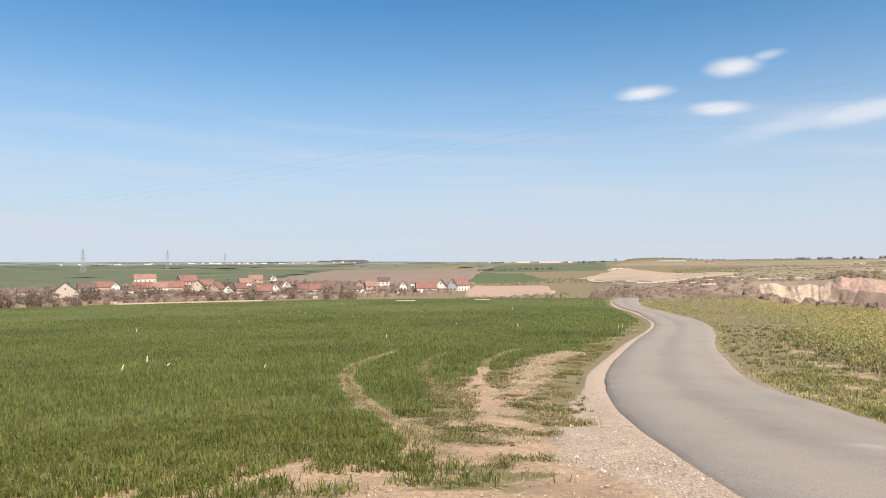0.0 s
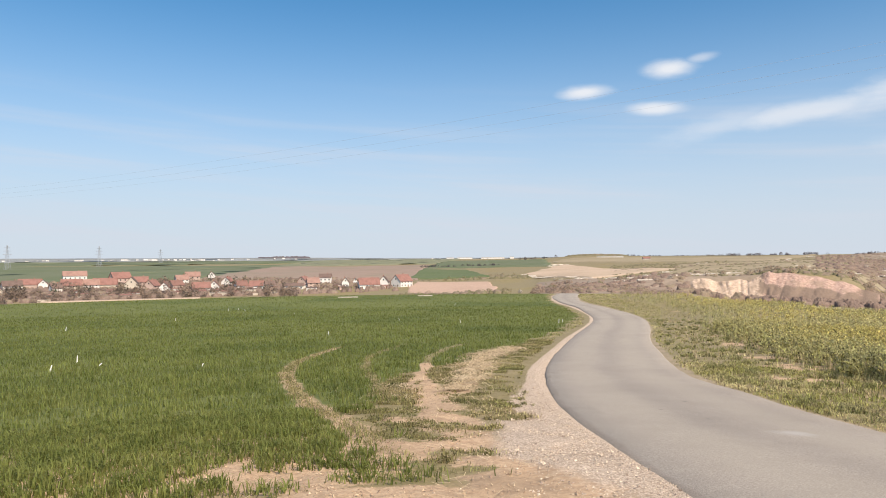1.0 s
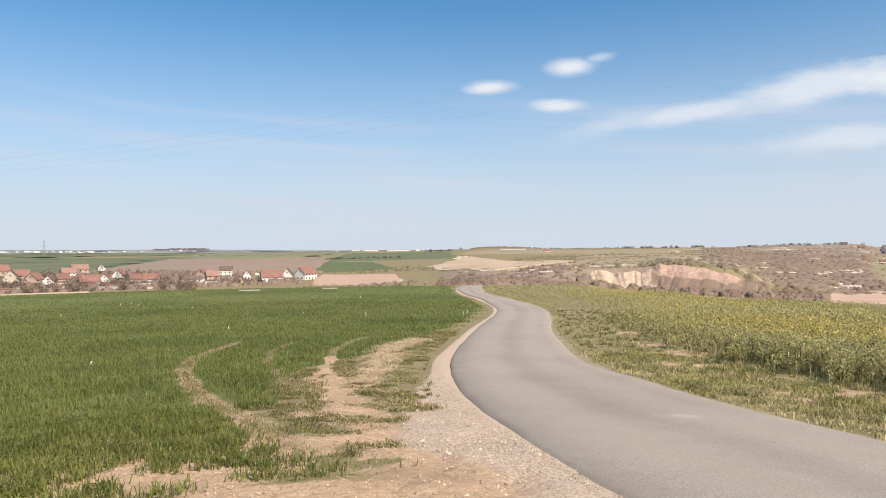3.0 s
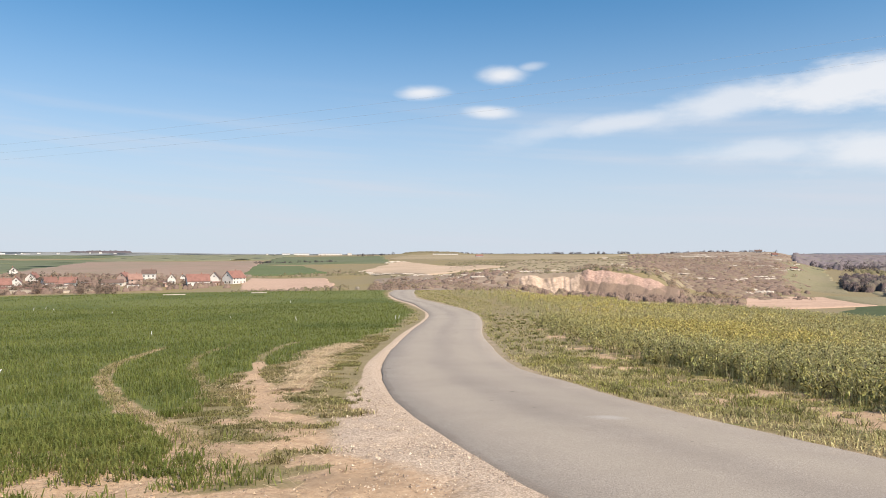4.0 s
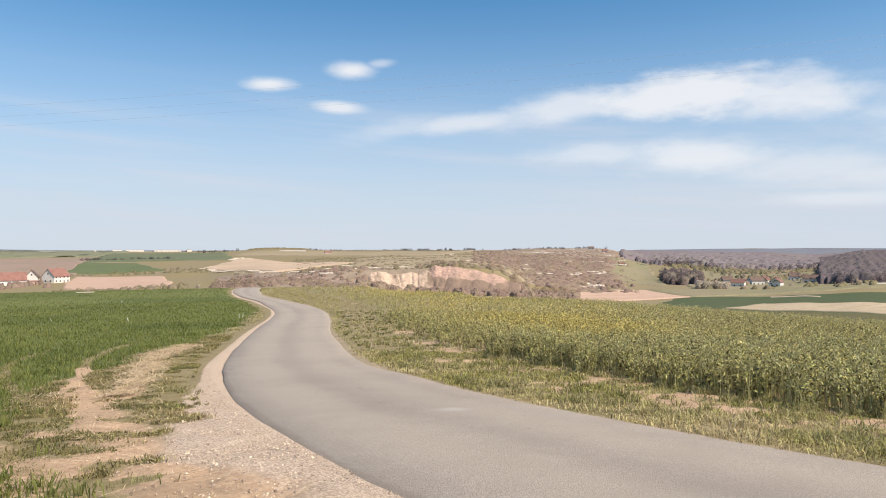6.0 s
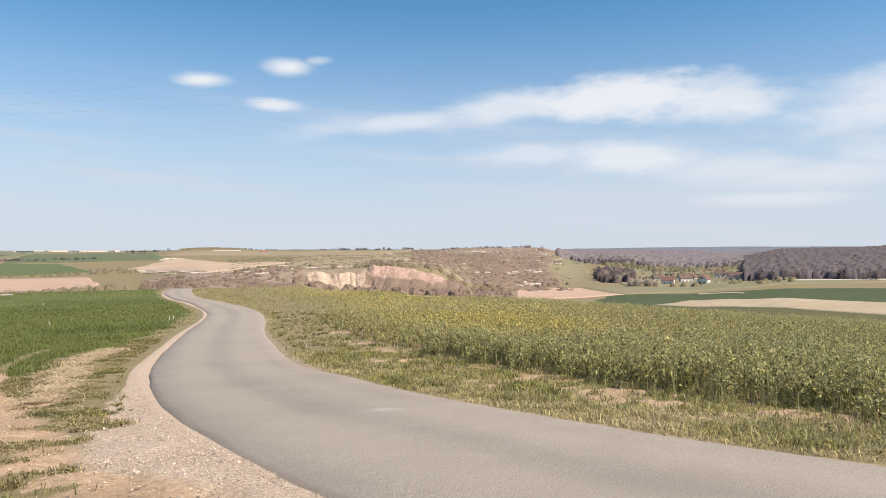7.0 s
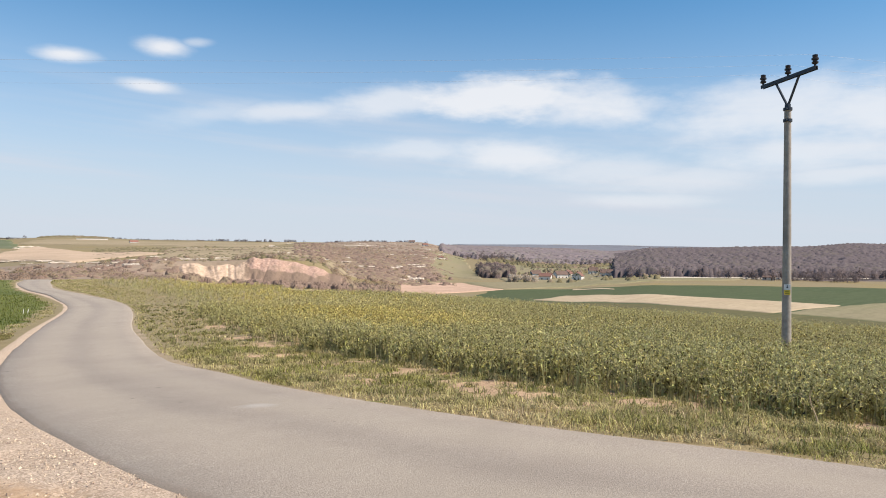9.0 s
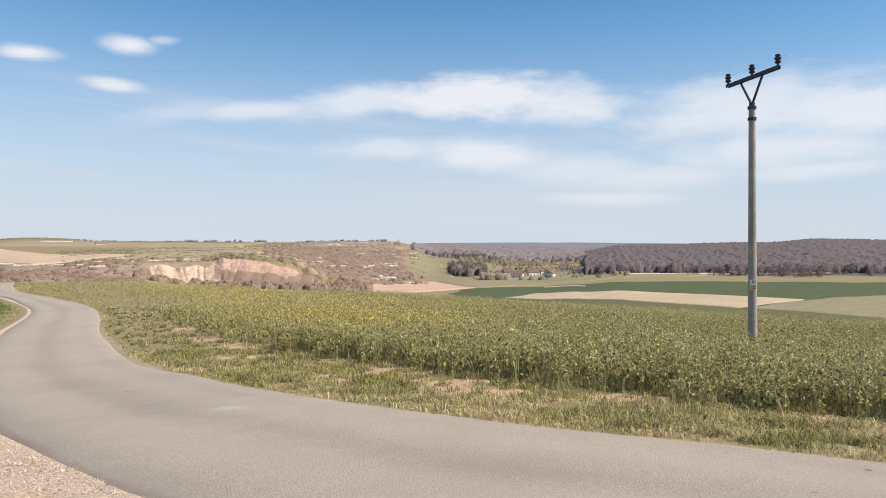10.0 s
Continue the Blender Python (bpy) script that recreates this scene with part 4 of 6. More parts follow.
def rape_crop():
    """Rape plants: stem, drooping leaves and budding tops."""
    rng = np.random.RandomState(10)
    V, T, I, base = [], [], [], 0
    for n, a0, a1, r0, r1, power, leaves, heads in ((17500, 18, 96, 11, 24, 1.5, 17, 5), (22000, 18, 92, 22, 50, 1.0, 13, 4), (18000, 17, 90, 45, 125, .7, 6, 4)):
        x, y = sector(rng, n, a0, a1, r0, r1, power)
        c = beside(x, y, CROP)
        bare = masks(x, y)[0]
        keep = c + .5 * swell(x, y, 1.4, 91) + .3 * swell(x, y, 4.0, 92) - 1.6 * soft(bare, .6, .9) > rng.uniform(0, .6, n)
        keep &= swell(x, y, .75, 94) > rng.uniform(-1.3, .1, n)
        x, y, c = x[keep], y[keep], c[keep]
        n, r = len(x), np.hypot(x, y)
        az_ = np.degrees(np.arctan2(x, y))
        bloom = soft(c, .3, 6) * (.12 + .88 * soft(c, 24, 9)) * soft(az_, 64, 42) * soft(az_, 19, 25)
        tall = rng.uniform(.45, .8, n) * (.6 + .4 * soft(c, -.3, 1.2)) * (1 + .10 * swell(x, y, 6, 93)) * (1 + .2 * swell(x, y, 1.0, 95) * soft(c, 0, 2))
        z = height(x, y)
        grow = 1 + r * .012
        for k in range(leaves):
            u = rng.uniform(.10, .98, n)**.75
            ang = rng.uniform(0, 6.283, n)
            ln, wd = rng.uniform(.05, .135, n) * (1.3 - .7 * u) * np.minimum(grow, 1.8), rng.uniform(.008, .019, n) * (1.25 - .6 * u) * np.minimum(grow, 2.0)
            dx, dy = np.cos(ang), np.sin(ang)
            ox, oy = x + rng.normal(0, .05, n), y + rng.normal(0, .05, n)
            oz = z + tall * u
            up, roll_ = rng.uniform(.1, 1.7, n), rng.normal(0, .6, n)
            q = np.empty((n, 4, 3))
            q[:, 0] = np.stack([ox, oy, oz], 1)
            q[:, 1] = np.stack([ox + dx * ln * .45 - dy * wd, oy + dy * ln * .45 + dx * wd, oz + up * ln * .5 + roll_ * wd], 1)
            q[:, 2] = np.stack([ox + dx * ln * .5 + dy * wd, oy + dy * ln * .5 - dx * wd, oz + up * ln * .5 - roll_ * wd], 1)
            q[:, 3] = np.stack([ox + dx * ln, oy + dy * ln, oz + (up - .4) * ln], 1)
            V.append(q.reshape(-1, 3))
            T.append((np.arange(n)[:, None, None] * 4 + np.array([(0, 2, 1), (1, 2, 3)])[None]).reshape(-1, 3) + base)
            I.append(np.zeros(2 * n, int))
            base += 4 * n
        # stems, paler than the leaves
        for k in range(5 if r1 < 30 else 2):
            q = np.empty((n, 3, 3))
            w = .0065 * grow
            ang = rng.uniform(0, 3.14, n)
            sx, sy = x + rng.normal(0, .06, n), y + rng.normal(0, .06, n)
            q[:, 0] = np.stack([sx - np.cos(ang) * w, sy - np.sin(ang) * w, z - .03], 1)
            q[:, 1] = np.stack([sx + np.cos(ang) * w, sy + np.sin(ang) * w, z - .03], 1)
            q[:, 2] = np.stack([sx + rng.normal(0, .05, n), sy + rng.normal(0, .05, n), z + tall * 1.05], 1)
            V.append(q.reshape(-1, 3))
            T.append(np.arange(3 * n).reshape(-1, 3) + base)
            I.append(np.full(n, 2, int))
            base += 3 * n
        # close heads of buds on the side shoots, more of them in flower on the crest towards the lane
        for k in range(heads):
            on = rng.uniform(0, 1, n) < .75 + .25 * bloom
            m = int(on.sum())
            s = rng.uniform(.007, .014, m) * np.minimum(1 + r[on] * .018, 2.4) * (1 + .5 * bloom[on])
            c3 = np.stack([x[on] + rng.normal(0, .085, m), y[on] + rng.normal(0, .085, m), z[on] + tall[on] * rng.uniform(.80, 1.10, m)], 1)
            c3 = np.repeat(c3, 4, 0) + rng.normal(0, 1, (4 * m, 3)) * np.repeat(s, 4)[:, None] * (1.1, 1.1, 1.5)
            q = c3[:, None, :] + rng.normal(0, 1, (4 * m, 3, 3)) * np.repeat(s, 4)[:, None, None]
            V.append(q.reshape(-1, 3))
            T.append(np.arange(12 * m).reshape(-1, 3) + base)
            flower = np.repeat(rng.uniform(0, 1, m) < .30 + .7 * bloom[on], 4)
            I.append(np.where(flower, 1, 2))
            base += 12 * m
    me = mesh_of(np.concatenate(V), np.concatenate(T), [M_RAPELEAF, M_RAPEBUD, M_RAPESTEM], np.concatenate(I))
    tagged(new("rapeseed", me), "dense green rapeseed coming into yellow bud", "crop", kind="stuff")


def gravel_stones():
    rng = np.random.RandomState(11)
    x, y = sector(rng, 110000, -6, 40, 4.3, 20, .9)
    soil, gravel, _, green = masks(x, y)
    road = beside(x, y, ROADLINE[::3])
    keep = (gravel * .85 + .006 * (soil > .4) > rng.uniform(0, 1, len(x))) & (road < -HALF + .05)
    x, y = x[keep], y[keep]
    n = len(x)
    s = np.minimum(rng.gamma(1.5, .0024, n) + .0025, .015)
    c = np.stack([x, y, height(x, y) + s * .2], 1)
    oct_ = np.array([(1, 0, 0), (-.5, .87, 0), (-.5, -.87, 0), (.1, 0, .7)])
    v = c[:, None, :] + (oct_[None] + rng.normal(0, .25, (n, 4, 3))) * s[:, None, None] * 1.3
    t = np.array([(0, 1, 3), (1, 2, 3), (2, 0, 3)])
    tagged(new("gravel", mesh_of(v.reshape(-1, 3), (np.arange(n)[:, None, None] * 4 + t[None]).reshape(-1, 3), [M_STONE])),
           "loose pale gravel along the lane's edge", "gravel", kind="stuff")


def earth_clods():
    """Crumbs and clods of dry earth on the trodden ground."""
    rng = np.random.RandomState(12)
    x, y = sector(rng, 60000, -34, 22, 4.2, 22, .9)
    soil, gravel, _, green = masks(x, y)
    x2, y2 = sector(rng, 50000, 22, 88, 8, 30, 1.0)
    soil2, gravel2 = masks(x2, y2)[:2]
    x, y, soil, gravel = (np.concatenate(q) for q in ((x, x2), (y, y2), (soil, soil2), (gravel, gravel2)))
    road = beside(x, y, ROADLINE[::3])
    keep = (soil * (1 - gravel) > rng.uniform(.35, 1.6, len(x))) & ((road < -HALF - .3) | ((road > HALF + .4) & (beside(x, y, CROP) < .6)))
    x, y = x[keep], y[keep]
    n = len(x)
    s = np.minimum(rng.gamma(1.3, .004, n) + .003, .006 + .0013 * np.hypot(x, y))
    c = np.stack([x, y, height(x, y) + .01 + .03 * swell(x, y, 1.7, 8)], 1)
    ring = np.array([(1, 0, 0), (-.5, .87, 0), (-.5, -.87, 0), (.1, 0, .75)])
    v = c[:, None, :] + (ring[None] + rng.normal(0, .28, (n, 4, 3))) * s[:, None, None]
    t = np.array([(0, 1, 3), (1, 2, 3), (2, 0, 3)])
    tagged(new("clods", mesh_of(v.reshape(-1, 3), (np.arange(n)[:, None, None] * 4 + t[None]).reshape(-1, 3), [M_CLOD])),
           "dry crumbling clods of tan earth in the turnout", "earth", kind="stuff")


wheat_crop()
verge_grass()
earth_clods()
straw_litter()
rape_crop()
gravel_stones()


# ---- scrub, woods and rocks in the distance ----
def clumps(x, y, size, rng, n=26, flat=.8, leaf=.34, sink=.15, shell=False):
    """Bushes and tree crowns as clouds of small ragged leaves."""
    m = len(x)
    c = np.stack([x, y, height(x, y) + size * (flat - sink)], 1)
    d = rng.normal(0, 1, (m, n, 3))
    d /= np.linalg.norm(d, axis=2)[:, :, None]
    away = d
    d = d * (rng.uniform(.75, 1.05, (m, n, 1)) if shell else rng.uniform(.25, 1, (m, n, 1))**.5)
    d[:, :, 2] *= flat
    mid = c[:, None] + d * size[:, None, None]
    spread = rng.normal(0, leaf, (m, n, 3, 3))
    if shell:
        spread -= .85 * (spread * away[:, :, None]).sum(3, keepdims=True) * away[:, :, None]
    q = mid[:, :, None, :] + spread * size[:, None, None, None]
    # leaves face outwards, and shade softly as one crown
    out = d / (np.linalg.norm(d, axis=2)[:, :, None] + 1e-6) + np.array((0, 0, 1.0))
    out /= np.linalg.norm(out, axis=2)[:, :, None]
    face = np.cross(q[:, :, 1] - q[:, :, 0], q[:, :, 2] - q[:, :, 0])
    flip = (face * out).sum(2) < 0
    q[flip] = q[flip][:, ::-1]
    return q.reshape(-1, 3), np.arange(m * n * 3).reshape(-1, 3), np.repeat(out.reshape(-1, 3), 3, axis=0)


def thicket(name, label, mat, spots, size, seed, n=80, flat=.8, leaf=.13, category="bushes", gaps=(-1.3, .5), shell=False):
    """One mass of bushes. spots: (how many, bearing from, to, distance from, to)."""
    rng = np.random.RandomState(seed)
    xs, ys = [], []
    for count, a0, a1, r0, r1 in spots:
        x, y = sector(rng, count, a0, a1, r0, r1, 1.0)
        k = swell(x, y, 70, seed) + .7 * swell(x, y, 23, seed + 1) > rng.uniform(*gaps, count)
        xs.append(x[k])
        ys.append(y[k])
    x, y = np.concatenate(xs), np.concatenate(ys)
    s = rng.uniform(.55, 1.3, len(x)) * size
    v, t, nor = clumps(x, y, s, rng, n, flat, leaf, shell=shell)
    tagged(new(name, mesh_of(v, t, [mat], normals=nor)), label, category, kind="stuff")


def bearing_of(x, y):
    return np.degrees(np.arctan2(x, y)), np.hypot(x, y)


def crowns(x, y, size, cover, seed):
    """Round crowns on a jittered lattice: how high each spot lies in its crown (0 where bare) and the crown's own chance number."""
    rng = np.random.RandomState(seed)
    table = rng.uniform(0, 1, (4096, 5))
    i, j = np.floor(x / size).astype(int), np.floor(y / size).astype(int)
    best, tint = np.zeros(len(x)), np.zeros(len(x))
    for di in (-1, 0, 1):
        for dj in (-1, 0, 1):
            k = table[((i + di) * 7351 + (j + dj) * 1931) % 4096]
            cx, cy = (i + di + k[:, 0]) * size, (j + dj + k[:, 1]) * size
            d = np.hypot(x - cx, y - cy) / (size * (.55 + .5 * k[:, 2]))
            dome = np.sqrt(np.clip(1 - d * d, 0, 1)) * (.55 + .6 * k[:, 3]) * (cover(cx, cy) > k[:, 4])
            hit = dome > best
            best, tint = np.where(hit, dome, best), np.where(hit, k[:, 2], tint)
    return best, tint


def canopy(name, label, mat, a0, a1, r0, r1, cover, tall, size, seed, category="bushes", da=.14, dr=.0045, steep=.15, closed=0.0):
    """A mass of crowns that close up where cover is full and stand apart where it is thin."""
    a = np.radians(np.arange(a0, a1, da))
    r = np.exp(np.arange(math.log(r0), math.log(r1), dr))
    A, R = np.meshgrid(a, r, indexing="ij")
    x, y = (np.sin(A) * R).ravel(), (np.cos(A) * R).ravel()
    inner = (a0 + .25, a1 - .25, r0 * 1.012, r1 * .988)

    def fenced(px, py):
        b, d = bearing_of(px, py)
        return cover(px, py) * (b > inner[0]) * (b < inner[1]) * (d > inner[2]) * (d < inner[3])

    dome, tint = crowns(x, y, size, fenced, seed)
    dome = np.maximum(dome, closed * (fenced(x, y) > .6))
    rough_ = (.16 - .3 * closed) * swell(x, y, size * .22, seed + 3) + (.25 - .35 * closed) * swell(x, y, size * .55, seed + 1) + .35 * swell(x, y, size * 4, seed + 2)
    z = height(x, y) + np.where(dome > 0, tall * (steep * soft(dome, 0, .35) + (1 - steep) * dome) * np.clip(1 + rough_, .4, 1.8), -.8)
    t = grid_tris(len(a), len(r))
    t = t[(dome[t] > 0).any(1)]
    used = np.unique(t)
    back = np.zeros(len(x), int)
    back[used] = np.arange(len(used))
    me = mesh_of(np.column_stack([x, y, z])[used], back[t][:, ::-1], [mat], smooth=True)
    me.attributes.new("tint", "FLOAT", "POINT").data.foreach_set("value", tint[used].astype(np.float32))
    return tagged(new(name, me), label, category, kind="stuff")


def foot_brush(x, y):
    a, r = bearing_of(x, y)
    right_ = soft(a, 28.6, 29.8) * soft(a, 41.5, 41.2) * soft(r, 356 + 16 * soft(a, 35, 37), 366 + 18 * soft(a, 35, 37)) * np.maximum(soft(r, 416, 404), soft(r, 445, 425) * soft(a, 35.4, 36.2))
    return np.maximum(right_ * (.85 + .3 * swell(x, y, 30, 131)), .55 * soft(a, 23.2, 24) * soft(a, 29, 28.5) * soft(r, 392, 398) * soft(r, 412, 408))


def hill_brush(x, y):
    a, r = bearing_of(x, y)
    dense = soft(r, 520, 600) * soft(r, 900, 780) * soft(a, 33.2, 38) * soft(a, 45, 43.6)
    low = soft(r, 560, 500) * soft(a, 35.5, 37) * soft(a, 43, 41)
    return np.maximum(dense, low) * (.8 + .9 * swell(x, y, 90, 133)) + .10 + .3 * swell(x, y, 60, 134)


def hollow_brush(x, y):
    a, r = bearing_of(x, y)
    return soft(r, 335, 350) * soft(r, 470, 425) * soft(a, 12.4, 13.4) * soft(a, 24.5, 23) * (.55 + .7 * swell(x, y, 55, 135)) + .05 * soft(r, 420, 450) * soft(r, 520, 480)


def forest(x, y):
    a, r = bearing_of(x, y)
    edge_ = 612 + 70 * soft(a, 60, 76) + 25 * swell(x, y, 90, 136)
    return soft(r, edge_, edge_ + 12)


def far_forest(x, y):
    a, r = bearing_of(x, y)
    return soft(r, 930, 1100) * (.75 + .6 * swell(x, y, 240, 137))


def gardens(x, y):
    a, r = bearing_of(x, y)
    return soft(a, 48.5, 50) * soft(r, 545, 575) * (-.02 + .38 * swell(x, y, 70, 138)) + .5 * soft(r, 850, 950)


def hill_wood(x, y):
    a, r = bearing_of(x, y)
    return soft(a, 14.6, 15.6) * soft(a, 19.4, 18.6) * 1.1


def plain_wood(x, y):
    a, r = bearing_of(x, y)
    return soft(np.hypot((a + 8.1) / 2.0, (r - 3320) / 140), 1.1, .8) * 1.2


def copse(x, y):
    a, r = bearing_of(x, y)
    return soft(a, 47.9, 48.4) * soft(a, 50.9, 50.2) * soft(r, 598, 620) * soft(r, 760, 720) * 1.2


def plateau_brush(x, y):
    a, r = bearing_of(x, y)
    rim = soft(r, 436, 440) * soft(r, 462, 448) * .5 * soft(a, 23.5, 25)
    hedge = soft(np.abs(r - 700 - 6 * (a - 26)), 12, 5) * .8 + soft(np.abs(r - 860), 12, 5) * .5
    return (rim + hedge + .05) * (.7 + .6 * swell(x, y, 50, 139))


def plain_brush(x, y):
    a, r = bearing_of(x, y)
    foot = soft(r, 372, 384) * soft(r, 404, 394) * .6 * soft(a, 10.9, 10.2)
    top = soft(np.abs(r - 690 - 10 * swell(x, y, 90, 140)), 22, 8) * soft(a, 5.5, 7) * .9
    return (foot + top) * (.6 + .8 * swell(x, y, 40, 141))


def village_green(x, y):
    a, r = bearing_of(x, y)
    return (.36 + .5 * swell(x, y, 45, 142)) * soft(a, 1.5, -1) * soft(r, 500, 512) * (.35 + .65 * soft(a, -7, -9))


canopy("scrub", "dense brown thicket at the foot of the quarry", M_BRUSH, 23, 41.6, 350, 450, foot_brush, 3.3, 3.6, 151, da=.06, dr=.0016, steep=.45)
canopy("scrub", "mauve leafless brush over the dry hill", M_BRUSH, 32.6, 46, 470, 1150, hill_brush, 1.6, 3.4, 152, da=.1, dr=.003, steep=.4)
canopy("scrub", "brown thorn scrub in the hollow beyond the lane", M_BRUSH, 12.2, 24.6, 330, 640, hollow_brush, 1.5, 2.6, 153, da=.08, dr=.0024, steep=.4)
canopy("scrub", "thin olive hedges on the plateau over the quarry", M_BRUSHGREEN, 18, 37, 434, 1000, plateau_brush, 1.3, 2.4, 154, da=.1, dr=.003)
canopy("scrub", "low bushes round the ploughed field", M_BRUSHGREEN, 1, 12, 370, 740, plain_brush, 1.8, 2.4, 155, da=.1, dr=.003)
canopy("woodland", "leafless mauve woodland covering the ridge", M_FOREST, 58.6, 88, 600, 1560, forest, 7.0, 3.4, 156, "woodland", da=.09, dr=.003, steep=.84, closed=.42)
canopy("woodland", "leafless woodland on the low hills up the valley", M_HAZEWOOD, 44.6, 62, 900, 2450, far_forest, 6.5, 5.0, 157, "woodland", steep=.8, closed=.42)
canopy("woodland", "dark leafless copse below the green slope", M_DARKWOOD, 47.6, 51.2, 590, 770, copse, 6.5, 3.6, 158, "woodland", da=.08, dr=.003, steep=.6, closed=.3)
canopy("woodland", "low dark wooded hill on the far plain", M_FOREST, -10.6, -5.6, 3150, 3500, plain_wood, 10, 30, 162, "woodland", da=.08, dr=.002, steep=.3, closed=.2)
canopy("garden_trees", "bare trees among the gardens on the valley floor", M_BRUSHGREEN, 48.4, 62.5, 540, 1000, gardens, 3.4, 3.2, 159, "trees", da=.1, dr=.003)
canopy("village_trees", "leafless garden trees and bushes in the village", M_BRUSH, -38, 2, 484, 760, village_green, 2.6, 2.8, 160, "trees", da=.12, dr=.003)

thicket("scrub", "leafless grey-brown scrub round the old quarry", M_SCRUB,
        ((60, 13, 24, 340, 480), (420, 28.6, 41, 374, 412), (160, 36, 41, 400, 470), (160, 36, 45, 520, 900), (40, 24, 36, 438, 470), (40, 11.6, 15.2, 320, 380)), 2.0, 101, n=150, leaf=.10)
thicket("scrub", "budding olive scrub on the slopes", M_GREENSCRUB,
        ((50, 13, 24, 320, 520), (50, 30, 40, 382, 410), (100, 36, 46, 480, 1000), (30, 2, 10.4, 384, 420), (40, 2, 11, 680, 740)), 1.7, 103, n=130, leaf=.10)
thicket("blossom_scrub", "blossoming whitish bushes among the scrub", M_BLOSSOM,
        ((26, 36, 47, 470, 760), (50, 53, 62, 560, 760), (8, 13, 23, 350, 480), (4, 10.98, 11.1, 393, 396)), 1.7, 105, n=120, leaf=.12)
thicket("blossom_trees", "row of blossoming whitish trees on the valley floor", M_BLOSSOM, ((34, 50.4, 52.7, 556, 566),), 2.3, 127, n=200, flat=1.2, leaf=.11, category="trees", gaps=(-3, -2))
thicket("woodland", "leafless treetops along the wooded ridges", M_WOOD,
        ((260, 61, 86, 640, 1300), (500, 61, 86, 1300, 1500), (260, 45, 60, 1500, 2200)), 2.2, 107, n=70, flat=1.0, leaf=.16, category="woodland")
thicket("woodland", "bare trees along the edges of the woods", M_WOOD,
        ((260, 59.5, 76, 606, 660), (160, 70, 86, 660, 700), (150, 47.8, 50.8, 600, 720), (200, 46, 60, 920, 1060), (24, 51, 61, 600, 800)), 3.2, 123, n=110, flat=1.3, leaf=.13, category="woodland")
canopy("woodland", "low dark copse on the far hilltop", M_BRUSHGREEN, 14.0, 20.0, 1840, 2100, hill_wood, 2.6, 6.0, 161, "woodland", da=.1, dr=.003, steep=.5)
thicket("evergreen_trees", "dark evergreens dotted through the valley and village", M_FIR,
        ((22, 50, 62, 580, 900), (40, -31, -8, 560, 740)), 2.8, 109, n=110, flat=1.5, leaf=.12, category="trees")
thicket("hedgerow", "far hedges and tree rows along the horizon", M_WOOD,
        ((420, -45, 12, 2400, 2700), (130, 19.5, 26, 2040, 2120), (110, 35.2, 43.6, 1215, 1250), (60, 2.5, 9, 1020, 1060), (90, -10, -6, 3900, 4100)), 2.6, 111, n=60, flat=.8, leaf=.16, category="trees")
thicket("hedgerow", "row of single trees on the far plateau", M_WOOD, ((80, 26.3, 33.8, 2010, 2050), (16, 9.5, 14, 2000, 2100)), 3.9, 125, n=90, flat=1.0, leaf=.15, category="trees")
thicket("tall_trees", "tall leafless trees standing round the farmyard", M_GARDEN,
        ((46, -36, -29.3, 500, 560), (14, -27.5, -25.5, 520, 560), (30, -25, -10, 520, 640), (14, -9.6, -7.0, 484, 500), (8, -31, -26, 484, 500)), 3.8, 119, n=260, flat=1.2, leaf=.10, category="trees")
thicket("garden_trees", "small bare fruit trees in the village gardens", M_GARDEN,
        ((520, -36, -8, 498, 600), (260, -30, -7, 600, 740), (60, -7, 2, 540, 640)), 2.2, 121, n=130, flat=1.0, leaf=.12, category="trees")


def grains(u, v, size, seed):
    """Smooth chance numbers between 0 and 1 on a lattice, with no period."""
    table = np.random.RandomState(seed).uniform(0, 1, (512, 128))
    p, q = u / size + 64, v / size + 64
    i, j = np.floor(p).astype(int), np.floor(q).astype(int)
    f, g = p - i, q - j
    f, g = f * f * (3 - 2 * f), g * g * (3 - 2 * g)
    at = lambda di, dj: table[(i + di) % 512, (j + dj) % 128]
    return (at(0, 0) * (1 - f) + at(1, 0) * f) * (1 - g) + (at(0, 1) * (1 - f) + at(1, 1) * f) * g


